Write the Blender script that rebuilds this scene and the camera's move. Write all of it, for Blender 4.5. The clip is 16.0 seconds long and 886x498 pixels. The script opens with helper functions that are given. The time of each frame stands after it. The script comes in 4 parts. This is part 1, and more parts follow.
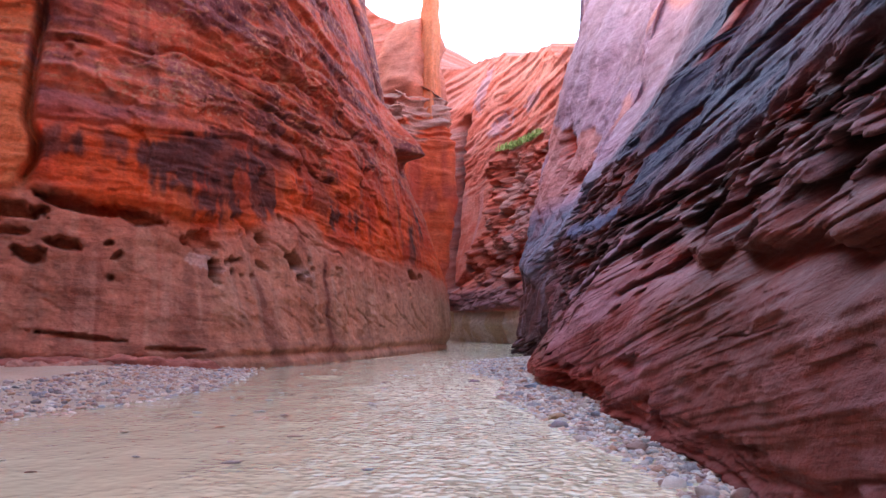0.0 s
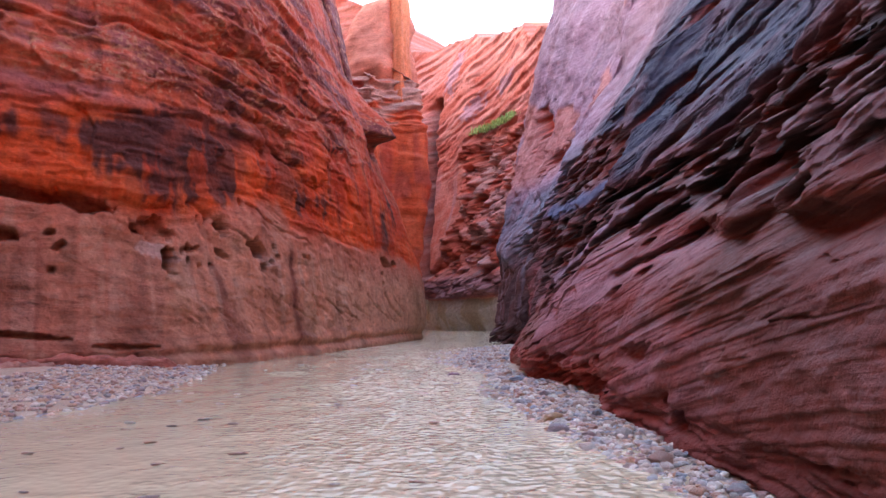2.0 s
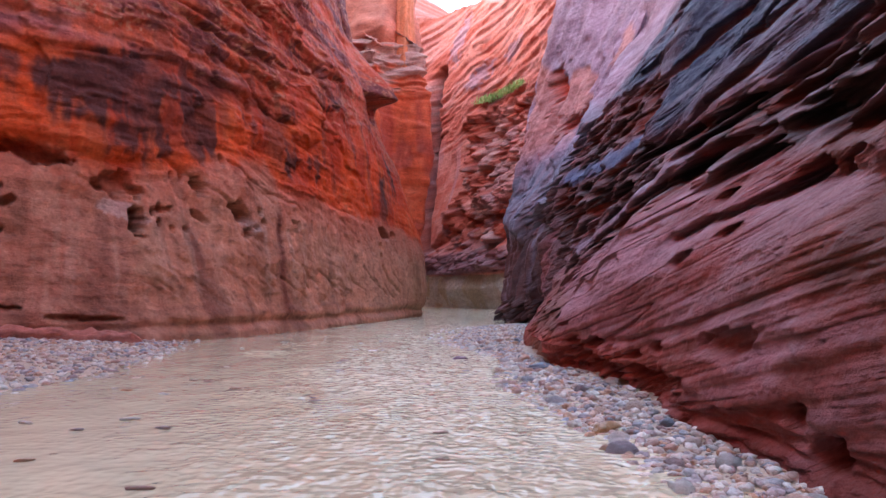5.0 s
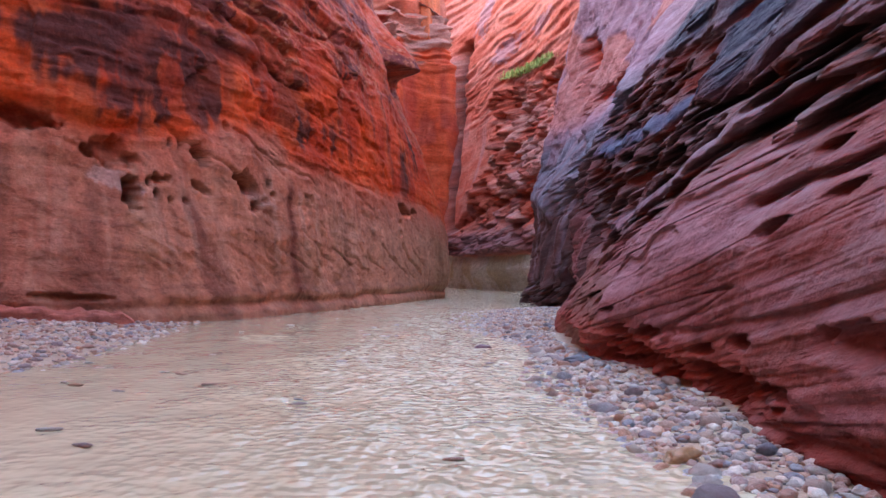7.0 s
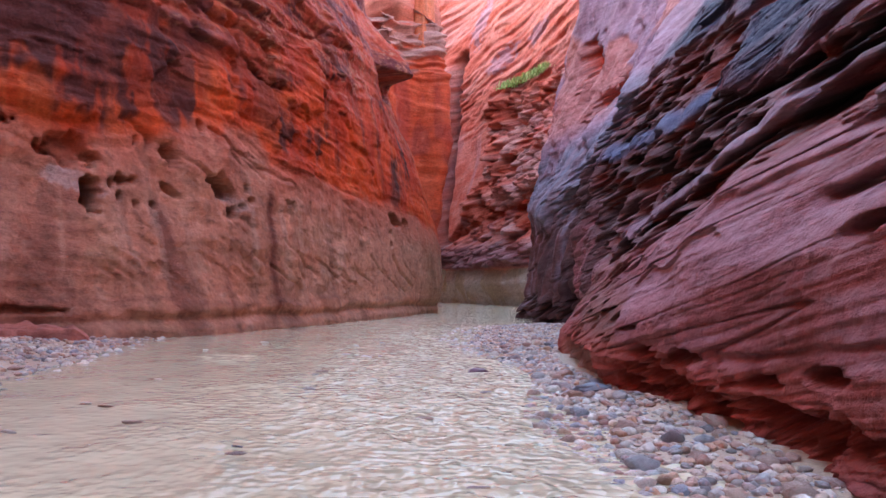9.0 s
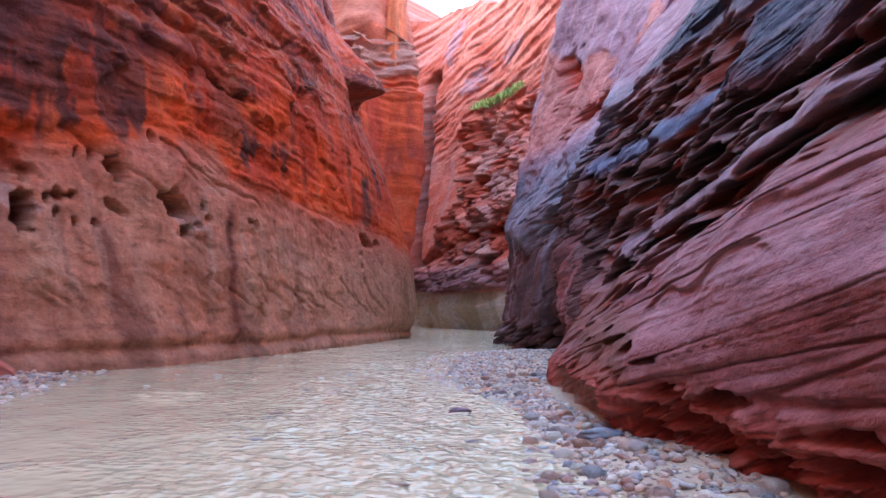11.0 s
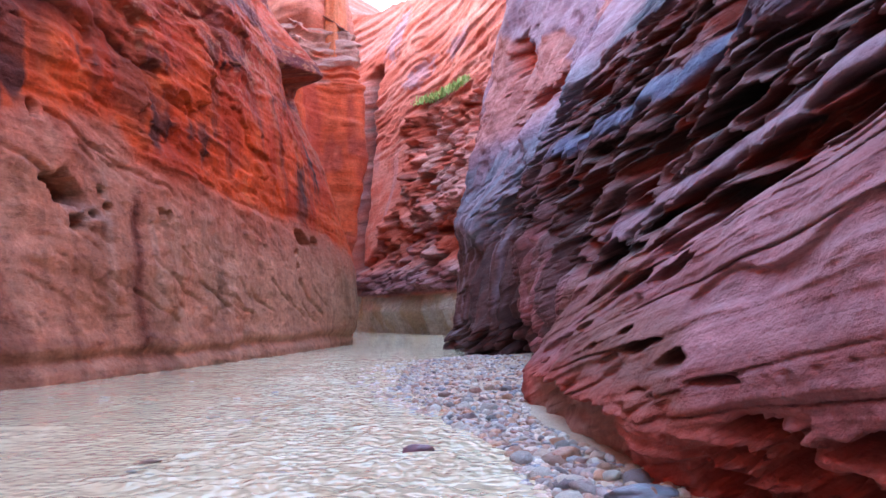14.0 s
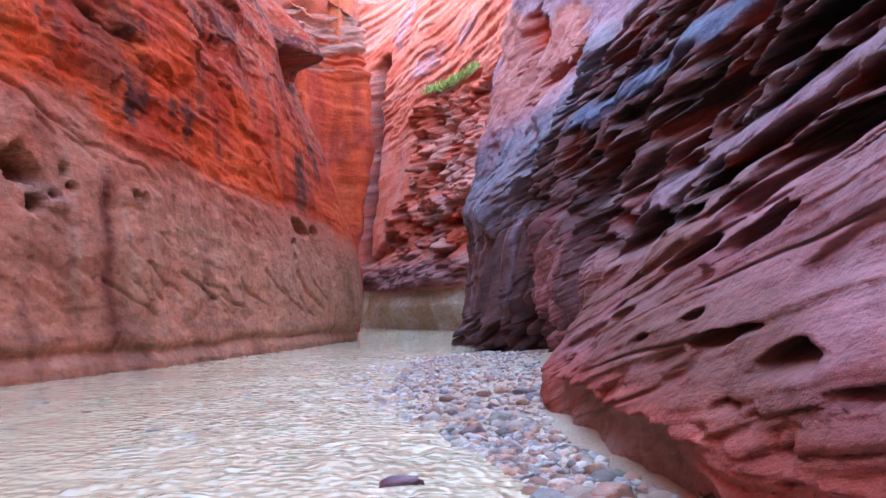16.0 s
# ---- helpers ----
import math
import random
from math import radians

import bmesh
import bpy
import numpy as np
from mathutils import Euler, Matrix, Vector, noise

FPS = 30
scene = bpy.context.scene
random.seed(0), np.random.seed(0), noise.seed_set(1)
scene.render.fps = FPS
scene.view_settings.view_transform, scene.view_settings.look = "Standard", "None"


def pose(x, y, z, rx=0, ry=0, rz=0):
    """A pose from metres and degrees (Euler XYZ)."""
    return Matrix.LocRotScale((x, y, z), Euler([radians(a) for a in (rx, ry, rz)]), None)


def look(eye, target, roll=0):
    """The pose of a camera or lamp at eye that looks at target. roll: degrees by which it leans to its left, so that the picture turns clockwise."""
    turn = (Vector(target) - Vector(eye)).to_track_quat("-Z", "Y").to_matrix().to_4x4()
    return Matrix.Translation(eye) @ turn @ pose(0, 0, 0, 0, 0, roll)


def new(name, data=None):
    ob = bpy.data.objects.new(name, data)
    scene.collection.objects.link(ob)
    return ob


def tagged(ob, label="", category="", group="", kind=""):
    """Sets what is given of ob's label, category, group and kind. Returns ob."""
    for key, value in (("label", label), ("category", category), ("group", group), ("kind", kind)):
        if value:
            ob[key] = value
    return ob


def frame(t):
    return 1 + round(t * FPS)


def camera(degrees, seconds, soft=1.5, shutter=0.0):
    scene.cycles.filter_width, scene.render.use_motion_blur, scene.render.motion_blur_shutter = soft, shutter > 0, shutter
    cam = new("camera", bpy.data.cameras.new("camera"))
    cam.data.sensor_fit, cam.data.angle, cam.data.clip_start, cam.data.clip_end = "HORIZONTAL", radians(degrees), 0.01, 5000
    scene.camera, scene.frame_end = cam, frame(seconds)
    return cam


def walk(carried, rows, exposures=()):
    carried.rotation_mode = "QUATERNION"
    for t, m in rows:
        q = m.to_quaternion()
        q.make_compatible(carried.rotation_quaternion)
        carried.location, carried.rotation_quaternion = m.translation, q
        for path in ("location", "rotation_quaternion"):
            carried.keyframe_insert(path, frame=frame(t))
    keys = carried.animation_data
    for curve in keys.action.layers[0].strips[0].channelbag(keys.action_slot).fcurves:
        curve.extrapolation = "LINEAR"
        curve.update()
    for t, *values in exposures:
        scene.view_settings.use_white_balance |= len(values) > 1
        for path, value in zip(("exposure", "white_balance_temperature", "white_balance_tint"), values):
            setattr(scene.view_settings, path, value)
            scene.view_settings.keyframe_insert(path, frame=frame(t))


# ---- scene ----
cam = camera(60.4, 16.0)
PATH = [
    (0, (1.273, -0.753, 1.555), (1.163, 1.233, 1.761), 0.3),
    (0.5, (1.293, -0.268, 1.505), (1.199, 1.717, 1.732), -0.3),
    (1, (1.27, 0.158, 1.519), (1.2, 2.141, 1.77), -0.4),
    (1.5, (1.123, 0.647, 1.588), (1.055, 2.634, 1.807), -0.9),
    (2, (1.17, 1.229, 1.553), (1.128, 3.221, 1.729), -1.0),
    (2.5, (1.147, 1.656, 1.551), (1.161, 3.653, 1.663), 0.1),
    (3, (1.064, 2.259, 1.552), (1.128, 4.255, 1.674), -0.9),
    (3.5, (1.111, 2.816, 1.508), (1.148, 4.812, 1.622), 0.1),
    (4, (1.092, 3.293, 1.537), (1.074, 5.29, 1.639), -0.6),
    (4.2, (1.042, 3.537, 1.492), (1.003, 5.535, 1.587), -0.0),
    (6.3, (0.917, 5.825, 1.432), (0.871, 7.818, 1.595), 0.1),
    (6.5, (0.957, 6.072, 1.392), (0.896, 8.067, 1.525), -0.8),
    (7, (0.972, 6.652, 1.414), (0.864, 8.648, 1.482), 0.6),
    (7.5, (0.863, 7.192, 1.412), (0.673, 9.182, 1.428), 1.1),
    (8, (0.887, 7.667, 1.349), (0.644, 9.652, 1.343), 0.0),
    (8.5, (0.968, 8.064, 1.401), (0.827, 10.058, 1.45), 0.4),
    (9, (0.938, 8.613, 1.376), (0.846, 10.608, 1.482), 1.0),
    (9.2, (0.924, 8.782, 1.389), (0.839, 10.776, 1.512), 0.7),
    (11.3, (0.817, 10.704, 1.407), (0.814, 12.696, 1.587), 0.2),
    (11.5, (0.85, 10.932, 1.364), (0.851, 12.923, 1.551), -1.4),
    (12, (0.747, 11.481, 1.337), (0.756, 13.476, 1.475), 0.1),
    (12.5, (0.654, 11.955, 1.38), (0.649, 13.95, 1.521), 0.2),
    (13, (0.729, 12.494, 1.325), (0.741, 14.489, 1.458), -2.7),
    (13.5, (0.739, 12.898, 1.315), (0.92, 14.887, 1.416), -0.1),
    (14, (0.72, 13.517, 1.349), (0.848, 15.505, 1.53), -0.2),
    (14.5, (0.789, 14.105, 1.292), (0.863, 16.098, 1.445), -0.8),
    (15, (0.791, 14.525, 1.307), (0.829, 16.521, 1.425), -2.3),
    (15.5, (0.785, 15.086, 1.335), (0.891, 17.081, 1.426), -0.1),
    (16, (1.002, 15.702, 1.236), (1.1, 17.692, 1.409), -0.4),
]
walk(cam, [(t, look(eye, target, roll)) for t, eye, target, roll in PATH], exposures=[(0.0, 3.44, 6550, 10), (9.0, 3.55, 6350, 8), (11.5, 3.67, 5900, 2), (16.0, 3.98, 5850, 2)])


# ---- the plan of the canyon ----
def hash3(i, j, k, seed):
    h = (i * 374761393 + j * 668265263 + k * 1442695041 + seed * 974634777) & 0xFFFFFFFF
    h = ((h ^ (h >> 13)) * 1274126177) & 0xFFFFFFFF
    h = ((h ^ (h >> 16)) * 2246822519) & 0xFFFFFFFF
    return ((h ^ (h >> 15)) & 0xFFFF) / 32767.5 - 1.0


def grain(x, y, z, seed=0):
    """Smooth value noise in -1..1 at the points of three arrays."""
    x, y, z = np.broadcast_arrays(np.asarray(x, float), np.asarray(y, float), np.asarray(z, float))
    fx, fy, fz = np.floor(x), np.floor(y), np.floor(z)
    i, j, k = fx.astype(np.int64), fy.astype(np.int64), fz.astype(np.int64)
    u, v, w = x - fx, y - fy, z - fz
    u, v, w = (a * a * a * (a * (a * 6 - 15) + 10) for a in (u, v, w))
    out = 0
    for di, a in ((0, 1 - u), (1, u)):
        for dj, b in ((0, 1 - v), (1, v)):
            for dk, c in ((0, 1 - w), (1, w)):
                out = out + a * b * c * hash3(i + di, j + dj, k + dk, seed)
    return out


def rough(x, y, z, octaves=4, seed=0, gain=0.5):
    """Several octaves of grain, in about -1..1."""
    total, amp = 0, 1.0
    for o in range(octaves):
        f = 2.03 ** o
        total = total + amp * grain(x * f, y * f, z * f, seed + 17 * o)
        amp *= gain
    return total


def smooth(a, lo, hi):
    t = np.clip((a - lo) / (hi - lo), 0, 1)
    return t * t * (3 - 2 * t)


def rail(points, soft=1.0):
    """A softened line through (x, y) points: stations every 0.1 m with place and the way to its right."""
    p = np.array(points, float)
    d = np.r_[0, np.cumsum(np.hypot(*np.diff(p, axis=0).T))]
    s = np.arange(0, d[-1], 0.1)
    x, y = np.interp(s, d, p[:, 0]), np.interp(s, d, p[:, 1])
    n = int(3 * soft / 0.1)
    w = np.exp(-0.5 * (np.arange(-n, n + 1) * 0.1 / soft) ** 2)
    w /= w.sum()

    def blur(a):
        padded = np.r_[2 * a[0] - a[n:0:-1], a, 2 * a[-1] - a[-2:-n - 2:-1]]
        return np.convolve(padded, w, "valid")
    x, y = blur(x), blur(y)
    tx, ty = np.gradient(x), np.gradient(y)
    m = np.hypot(tx, ty)
    return s, x, y, ty / m, -tx / m, d


class Wall:
    """A rock face over a line on the water's edge. Each point of the line carries how far the face leans back at the heights."""

    def __init__(self, heights, table, side, soft=1.0):
        pts = [row[:2] for row in table]
        self.s, self.x, self.y, self.nx, self.ny, self.knots = rail(pts, soft)
        self.nx, self.ny = self.nx * side, self.ny * side
        self.heights, self.lean = np.array(heights, float), np.array([row[2] for row in table], float)

    def at(self, s, z):
        """Places for arrays s (metres along) and z."""
        zi = np.interp(z, self.heights, np.arange(len(self.heights)))
        a = np.minimum(zi.astype(int), len(self.heights) - 2)
        fz = zi - a
        fz = fz * 0.75 + 0.25 * fz * fz * (3 - 2 * fz)
        si = np.interp(s, self.knots, np.arange(len(self.knots)))
        b = np.minimum(si.astype(int), len(self.knots) - 2)
        fs = si - b
        fs = fs * fs * (3 - 2 * fs)
        L = self.lean
        o = (L[b, a] * (1 - fz) + L[b, a + 1] * fz) * (1 - fs) + (L[b + 1, a] * (1 - fz) + L[b + 1, a + 1] * fz) * fs
        x, y = np.interp(s, self.s, self.x), np.interp(s, self.s, self.y)
        nx, ny = np.interp(s, self.s, self.nx), np.interp(s, self.s, self.ny)
        return np.stack([x + nx * o, y + ny * o, z + 0 * o], -1)


# heights of the lean tables, then rows of x, y on the water's edge and how far the face stands back at those heights
HEIGHTS_L = (-1, 0, 1.5, 4, 9, 12, 20, 30, 46)
# the unseen first rows stand close in to shade the near right wall
LEFT_BEHIND = [
    (-9.5, -46, (0, 0, .3, .7, 1.5, 2, 4, 6, 8)),
    (-9.5, -20, (0, 0, .3, .7, 1.5, 2, 4, 6, 8)),
    (-11, -1, (0, 0, .3, .7, 1.5, 2, 4, 6, 8)),
    (-16, 13.5, (0, 0, .3, .7, 1.5, 2, 4, 6, 8)),
    (-16.5, 21.8, (0, 0, .3, .7, 1.2, 1.5, 3, 6, 8)),
    (-12.6, 24.0, (0, 0, .2, .3, .2, .3, .8, 3, 7)),
    (-9.6, 25.4, (0, 0, .3, .7, .9, 1.2, 2.2, 5, 8)),
    (-7.5, 27.6, (0, 0, .4, 1.0, 1.2, 1.5, 2.8, 5, 8)),
]
LEFT_BESIDE = [
    (-6.3, 31.6, (0, 0, .35, .8, 1.3, 1.6, 3.2, 6, 9)),
    (-4.6, 38.0, (0, 0, .2, .5, 1.0, 1.5, 3.6, 7, 10)),
    (-3.0, 45.5, (0, 0, .05, .2, 1.0, 1.7, 4.2, 8, 11)),
    (-1.9, 54.0, (-.3, -.35, -.75, -.55, 1.05, 2.4, 5.0, 8.5, 12)),
    (-2.2, 57.5, (-.3, -.35, -.75, -.55, 1.2, 2.8, 5.2, 8.5, 12)),
    (-5.0, 61.0, (0, 0, 0, .2, .8, 1.4, 3.0, 5.5, 9)),
    (-14, 66.0, (0, 0, 0, .2, .6, 1.0, 2.0, 4.0, 7)),
    (-34, 71.0, (0, 0, 0, .2, .6, 1.0, 2.0, 4.0, 7)),
]
LEFT = Wall(HEIGHTS_L, LEFT_BEHIND + LEFT_BESIDE, side=-1, soft=0.9)
HEIGHTS_R = (-1, 0, .5, 1, 1.7, 3.4, 5.5, 8, 15, 24, 46)
RIGHT_BEHIND = [
    (5.0, -46, (0, 0, .1, .2, .4, 1.4, 2.8, 4.4, 8, 11, 15)),
    (4.1, -12, (0, 0, .1, .2, .4, 1.4, 2.8, 4.4, 8, 11, 15)),
    (3.75, 0, (0, 0, .1, .2, .45, 1.4, 2.8, 4.4, 8, 11, 15)),
    (3.58, 8.5, (0, 0, .1, .2, .45, 1.25, 2.6, 4.2, 8, 11, 15)),
    (3.52, 10.7, (0, 0, .08, .15, .4, 1.4, 2.8, 4.3, 8.2, 11.5, 15.5)),
    (3.3, 12.6, (0, 0, .1, .2, .45, 1.7, 3.1, 4.6, 8.6, 12, 16)),
]
RIGHT_BESIDE = [
    (3.44, 15.5, (0, 0, 0, .05, .2, 1.35, 2.85, 4.5, 8.5, 12, 16)),
    (3.35, 17.5, (0, 0, -.15, -.15, .05, 1.1, 2.75, 4.4, 8.4, 12, 16)),
    (2.95, 18.8, (0, 0, -.25, -.1, .4, 1.55, 3.05, 4.75, 8.8, 12.5, 16.5)),
    (2.66, 20.0, (0, 0, -.16, .1, .65, 1.85, 3.35, 5.05, 9.3, 13.3, 17.3)),
    (2.52, 21.5, (0, 0, -.05, .25, .78, 1.98, 3.48, 5.18, 9.5, 13.5, 17.5)),
    (2.42, 23.0, (0, 0, .1, .4, .95, 2.05, 3.4, 5.0, 9.6, 13.6, 17.6)),
]
RIGHT_AHEAD = [
    (2.5, 24.4, (0, 0, .12, .5, 1.05, 2.1, 3.2, 4.7, 9.7, 13.7, 17.7)),
    (2.95, 26.3, (.2, .2, -.05, .35, .8, 1.55, 2.55, 4.15, 8.8, 13.5, 17.5)),
    (3.6, 27.4, (.6, .6, .5, .2, .2, .8, 1.8, 3.4, 8, 13, 17)),
    (3.7, 31.0, (.8, .8, .6, .15, .1, .4, 1.2, 2.8, 7.4, 12, 16)),
    (4.9, 36.3, (0, 0, 0, -.3, -.6, -.6, -.1, 1.5, 6.0, 9, 13)),
    (3.6, 38.6, (.3, .3, 0, 0, 0, .4, 1.0, 2.6, 6.4, 9, 13)),
]
RIGHT_BEYOND = [
    (3.1, 43.0, (0, 0, 0, 0, .1, .5, .9, 2.2, 6.2, 9.5, 13)),
    (3.5, 50.0, (0, 0, 0, 0, .1, .3, .5, .8, 2.3, 5.0, 11)),
    (4.1, 54.5, (0, 0, 0, 0, .1, .3, .5, .8, 2.2, 4.7, 10)),
    (7.0, 60.0, (0, 0, 0, 0, .1, .4, .8, 1.2, 2.0, 3.2, 8)),
    (26, 64.0, (0, 0, 0, 0, .1, .4, .8, 1.2, 2.0, 3.2, 8)),
]
RIGHT = Wall(HEIGHTS_R, RIGHT_BEHIND + RIGHT_BESIDE + RIGHT_AHEAD + RIGHT_BEYOND, side=1, soft=0.55)
HEIGHTS_F = (-1, 0, 2, 4, 7, 10, 16, 22, 30, 36)
FAR_BEND = [
    (-40, 66, (0, 0, 0, .2, .6, 1, 2, 3, 5, 7)),
    (-48, 84, (0, 0, 0, .2, .6, 1, 2, 3, 5, 7)),
    (-38, 102, (0, 0, 0, .2, .6, 1, 2, 3, 5, 7)),
    (-16, 102, (0, 0, 0, .2, .6, 1, 2, 3, 5, 7)),
    (-6.0, 93, (0, 0, 0, .2, .6, 1, 2, 3, 5, 7)),
]
FAR_HEAD = [
    (-2.4, 86.5, (.6, .6, 0, .4, 1.0, 1.5, 3, 4, 5, 7)),
    (1.2, 80, (.9, .9, 0, .5, 1.6, 2.4, 4.0, 5, 5.6, 7)),
    (4.5, 73, (.9, .9, 0, .5, 1.6, 2.2, 3.6, 4.6, 5.0, 7)),
    (9.0, 67, (.3, .3, 0, .4, 1.0, 1.5, 2, 3, 4, 7)),
    (26, 62, (0, 0, 0, .2, .6, 1, 2, 3, 4, 7)),
]
FAR = Wall(HEIGHTS_F, FAR_BEND + FAR_HEAD, side=-1, soft=1.5)
TOWER = Wall((-1, 0, 8, 14, 20.4, 20.9, 22, 24.6, 25.4), [
    (-22, 72, (0, 0, .3, .6, 1.0, 1.5, 1.8, 2.4, 3.4)),
    (-10, 71.0, (0, 0, .3, .6, 1.0, 1.5, 1.8, 2.4, 3.4)),
    (-6.4, 71.4, (0, 0, .3, .2, .5, .7, .9, 1.4, 2.4)),
    (-5.2, 72.8, (0, 0, .5, .7, .8, 1.0, 1.2, 1.8, 2.8)),
    (-2.6, 74.2, (0, 0, -.6, -1.0, -1.1, -.95, -.8, -.2, .8)),
    (-3.0, 75.6, (0, 0, -.5, -.9, -1.0, -.5, -.2, .6, 1.4)),
    (-5.0, 79, (0, 0, -.2, -.3, -.3, 0, .2, .6, 1.4)),
    (-8, 83, (0, 0, 0, 0, 0, .3, .5, .9, 1.6)),
    (-22, 85, (0, 0, 0, 0, 0, .3, .5, .9, 1.6)),
], side=-1, soft=0.3)
# ---- end of the plan ----

# ---- sky, sun ----
SUN_ELEVATION, SUN_TURN = 26.0, 285.0
sun = new("sun", bpy.data.lights.new("sun", "SUN"))
sun.data.energy, sun.data.angle, sun.data.color = 5.0, radians(0.5), (1.0, 0.92, 0.80)
sun_way = Vector((math.sin(radians(SUN_TURN)) * math.cos(radians(SUN_ELEVATION)), math.cos(radians(SUN_TURN)) * math.cos(radians(SUN_ELEVATION)), math.sin(radians(SUN_ELEVATION))))
sun.matrix_world = look(sun_way * 90, (0, 0, 0))
world = bpy.data.worlds.new("sky")
scene.world = world
world.use_nodes = True
sky = world.node_tree.nodes.new("ShaderNodeTexSky")
sky.sky_type, sky.sun_disc = "NISHITA", False
sky.sun_elevation, sky.sun_rotation = radians(SUN_ELEVATION), radians(SUN_TURN)
sky.air_density, sky.dust_density, sky.ozone_density = 1.0, 2.0, 0.6
back = world.node_tree.nodes["Background"]
back.inputs["Strength"].default_value = 0.15
world.node_tree.links.new(sky.outputs["Color"], back.inputs["Color"])


# ---- materials ----
class Nodes:
    """Short calls for building a node tree."""

    def __init__(self, name):
        self.mat = bpy.data.materials.new(name)
        self.mat.use_nodes = True
        self.tree = self.mat.node_tree
        self.bsdf = self.tree.nodes["Principled BSDF"]

    def add(self, kind, **inputs):
        node = self.tree.nodes.new(kind)
        for key, value in inputs.items():
            self.put(node.inputs[key.replace("_", " ")], value)
        return node

    def put(self, socket, value):
        if isinstance(value, bpy.types.NodeSocket):
            self.tree.links.new(value, socket)
        else:
            socket.default_value = value

    def attribute(self, name, out="Vector"):
        node = self.tree.nodes.new("ShaderNodeAttribute")
        node.attribute_name = name
        return node.outputs[out]

    def scaled(self, vector, x, y, z):
        node = self.add("ShaderNodeVectorMath", Vector=vector)
        node.operation = "MULTIPLY"
        node.inputs[1].default_value = (x, y, z)
        return node.outputs[0]

    def noise(self, vector, scale, detail=4.0, rough_=0.55):
        return self.add("ShaderNodeTexNoise", Vector=vector, Scale=scale, Detail=detail, Roughness=rough_).outputs["Fac"]

    def ramp(self, value, lo, hi, a=0.0, b=1.0):
        node = self.add("ShaderNodeMapRange")
        node.inputs[0].default_value = 0
        self.put(node.inputs[0], value)
        for i, v in enumerate((lo, hi, a, b)):
            node.inputs[i + 1].default_value = v
        return node.outputs[0]

    def math(self, op, a, b):
        node = self.tree.nodes.new("ShaderNodeMath")
        node.operation = op
        self.put(node.inputs[0], a)
        self.put(node.inputs[1], b)
        return node.outputs[0]

    def mix(self, fac, a, b, blend="MIX"):
        node = self.tree.nodes.new("ShaderNodeMix")
        node.data_type, node.blend_type = "RGBA", blend
        self.put(node.inputs[0], fac)
        self.put(node.inputs[6], a if isinstance(a, bpy.types.NodeSocket) else (*a, 1))
        self.put(node.inputs[7], b if isinstance(b, bpy.types.NodeSocket) else (*b, 1))
        return node.outputs[2]

    def bump(self, height, strength, distance, before=None):
        node = self.add("ShaderNodeBump", Height=height, Strength=strength, Distance=distance)
        if before is not None:
            self.put(node.inputs["Normal"], before)
        return node.outputs[0]

    def finish(self, **inputs):
        for key, value in inputs.items():
            self.put(self.bsdf.inputs[key.replace("_", " ")], value)
        return self.mat


def sandstone(name, fine=1.0, gloss=0.55, lined=1.0, sheen=0.5, grit=0.5):
    """Cross-bedded sandstone: the stone's own colour comes with the face, laminae and grain from the bedding coordinates."""
    n = Nodes(name)
    bed = n.attribute("bed")
    tint = n.attribute("stone", "Color")
    place = n.add("ShaderNodeTexCoord").outputs["Object"]
    lam = n.noise(n.scaled(bed, 0.35, 9.0, 0.5), 1.0 * fine, 6, 0.6)
    lam2 = n.noise(n.scaled(bed, 1.2, 34.0, 1.0), 1.0 * fine, 4, 0.6)
    blot = n.noise(place, 1.6, 6, 0.62)
    sand = n.noise(place, 46.0 * fine, 4, 0.6)
    mott = n.noise(place, 6.5, 6, 0.65)
    c = n.mix(n.ramp(lam, 0.35, 0.68, 0, lined), tint, n.mix(1.0, tint, (1.28, 1.22, 1.2), "MULTIPLY"))
    c = n.mix(n.ramp(lam2, 0.52, 0.72, 0, 0.6 * lined), c, n.mix(1.0, c, (0.5, 0.42, 0.44), "MULTIPLY"))
    c = n.mix(n.ramp(blot, 0.3, 0.7, 0.0, 0.6), c, n.mix(1.0, c, (0.68, 0.62, 0.66), "MULTIPLY"))
    c = n.mix(n.ramp(sand, 0.35, 0.7, 0.0, 0.4), c, n.mix(1.0, c, (1.35, 1.3, 1.3), "MULTIPLY"))
    c = n.mix(n.ramp(mott, 0.42, 0.66, 0.0, 0.55), c, n.mix(1.0, c, (0.58, 0.5, 0.52), "MULTIPLY"))
    scar = n.noise(n.scaled(bed, 1.6, 3.4, 1.0), 1.0, 9, 0.68)
    c = n.mix(n.ramp(scar, 0.54, 0.66, 0.0, grit), c, n.mix(1.0, c, (0.5, 0.44, 0.44), "MULTIPLY"))
    c = n.mix(n.ramp(scar, 0.46, 0.34, 0.0, grit), c, n.mix(1.0, c, (1.3, 1.3, 1.32), "MULTIPLY"))
    h = n.math("ADD", n.math("MULTIPLY", lam, 0.5), n.math("MULTIPLY", lam2, 0.3))
    nrm = n.bump(h, 0.8 * lined, 0.06 / fine)
    nrm = n.bump(mott, 0.7, 0.08, n.bump(blot, 0.5, 0.14, nrm))
    nrm = n.bump(sand, 0.35, 0.012, n.bump(scar, grit, 0.12, nrm))
    return n.finish(Base_Color=c, Roughness=n.ramp(blot, 0.3, 0.7, gloss - 0.1, gloss + 0.2), Specular_IOR_Level=sheen, Normal=nrm)


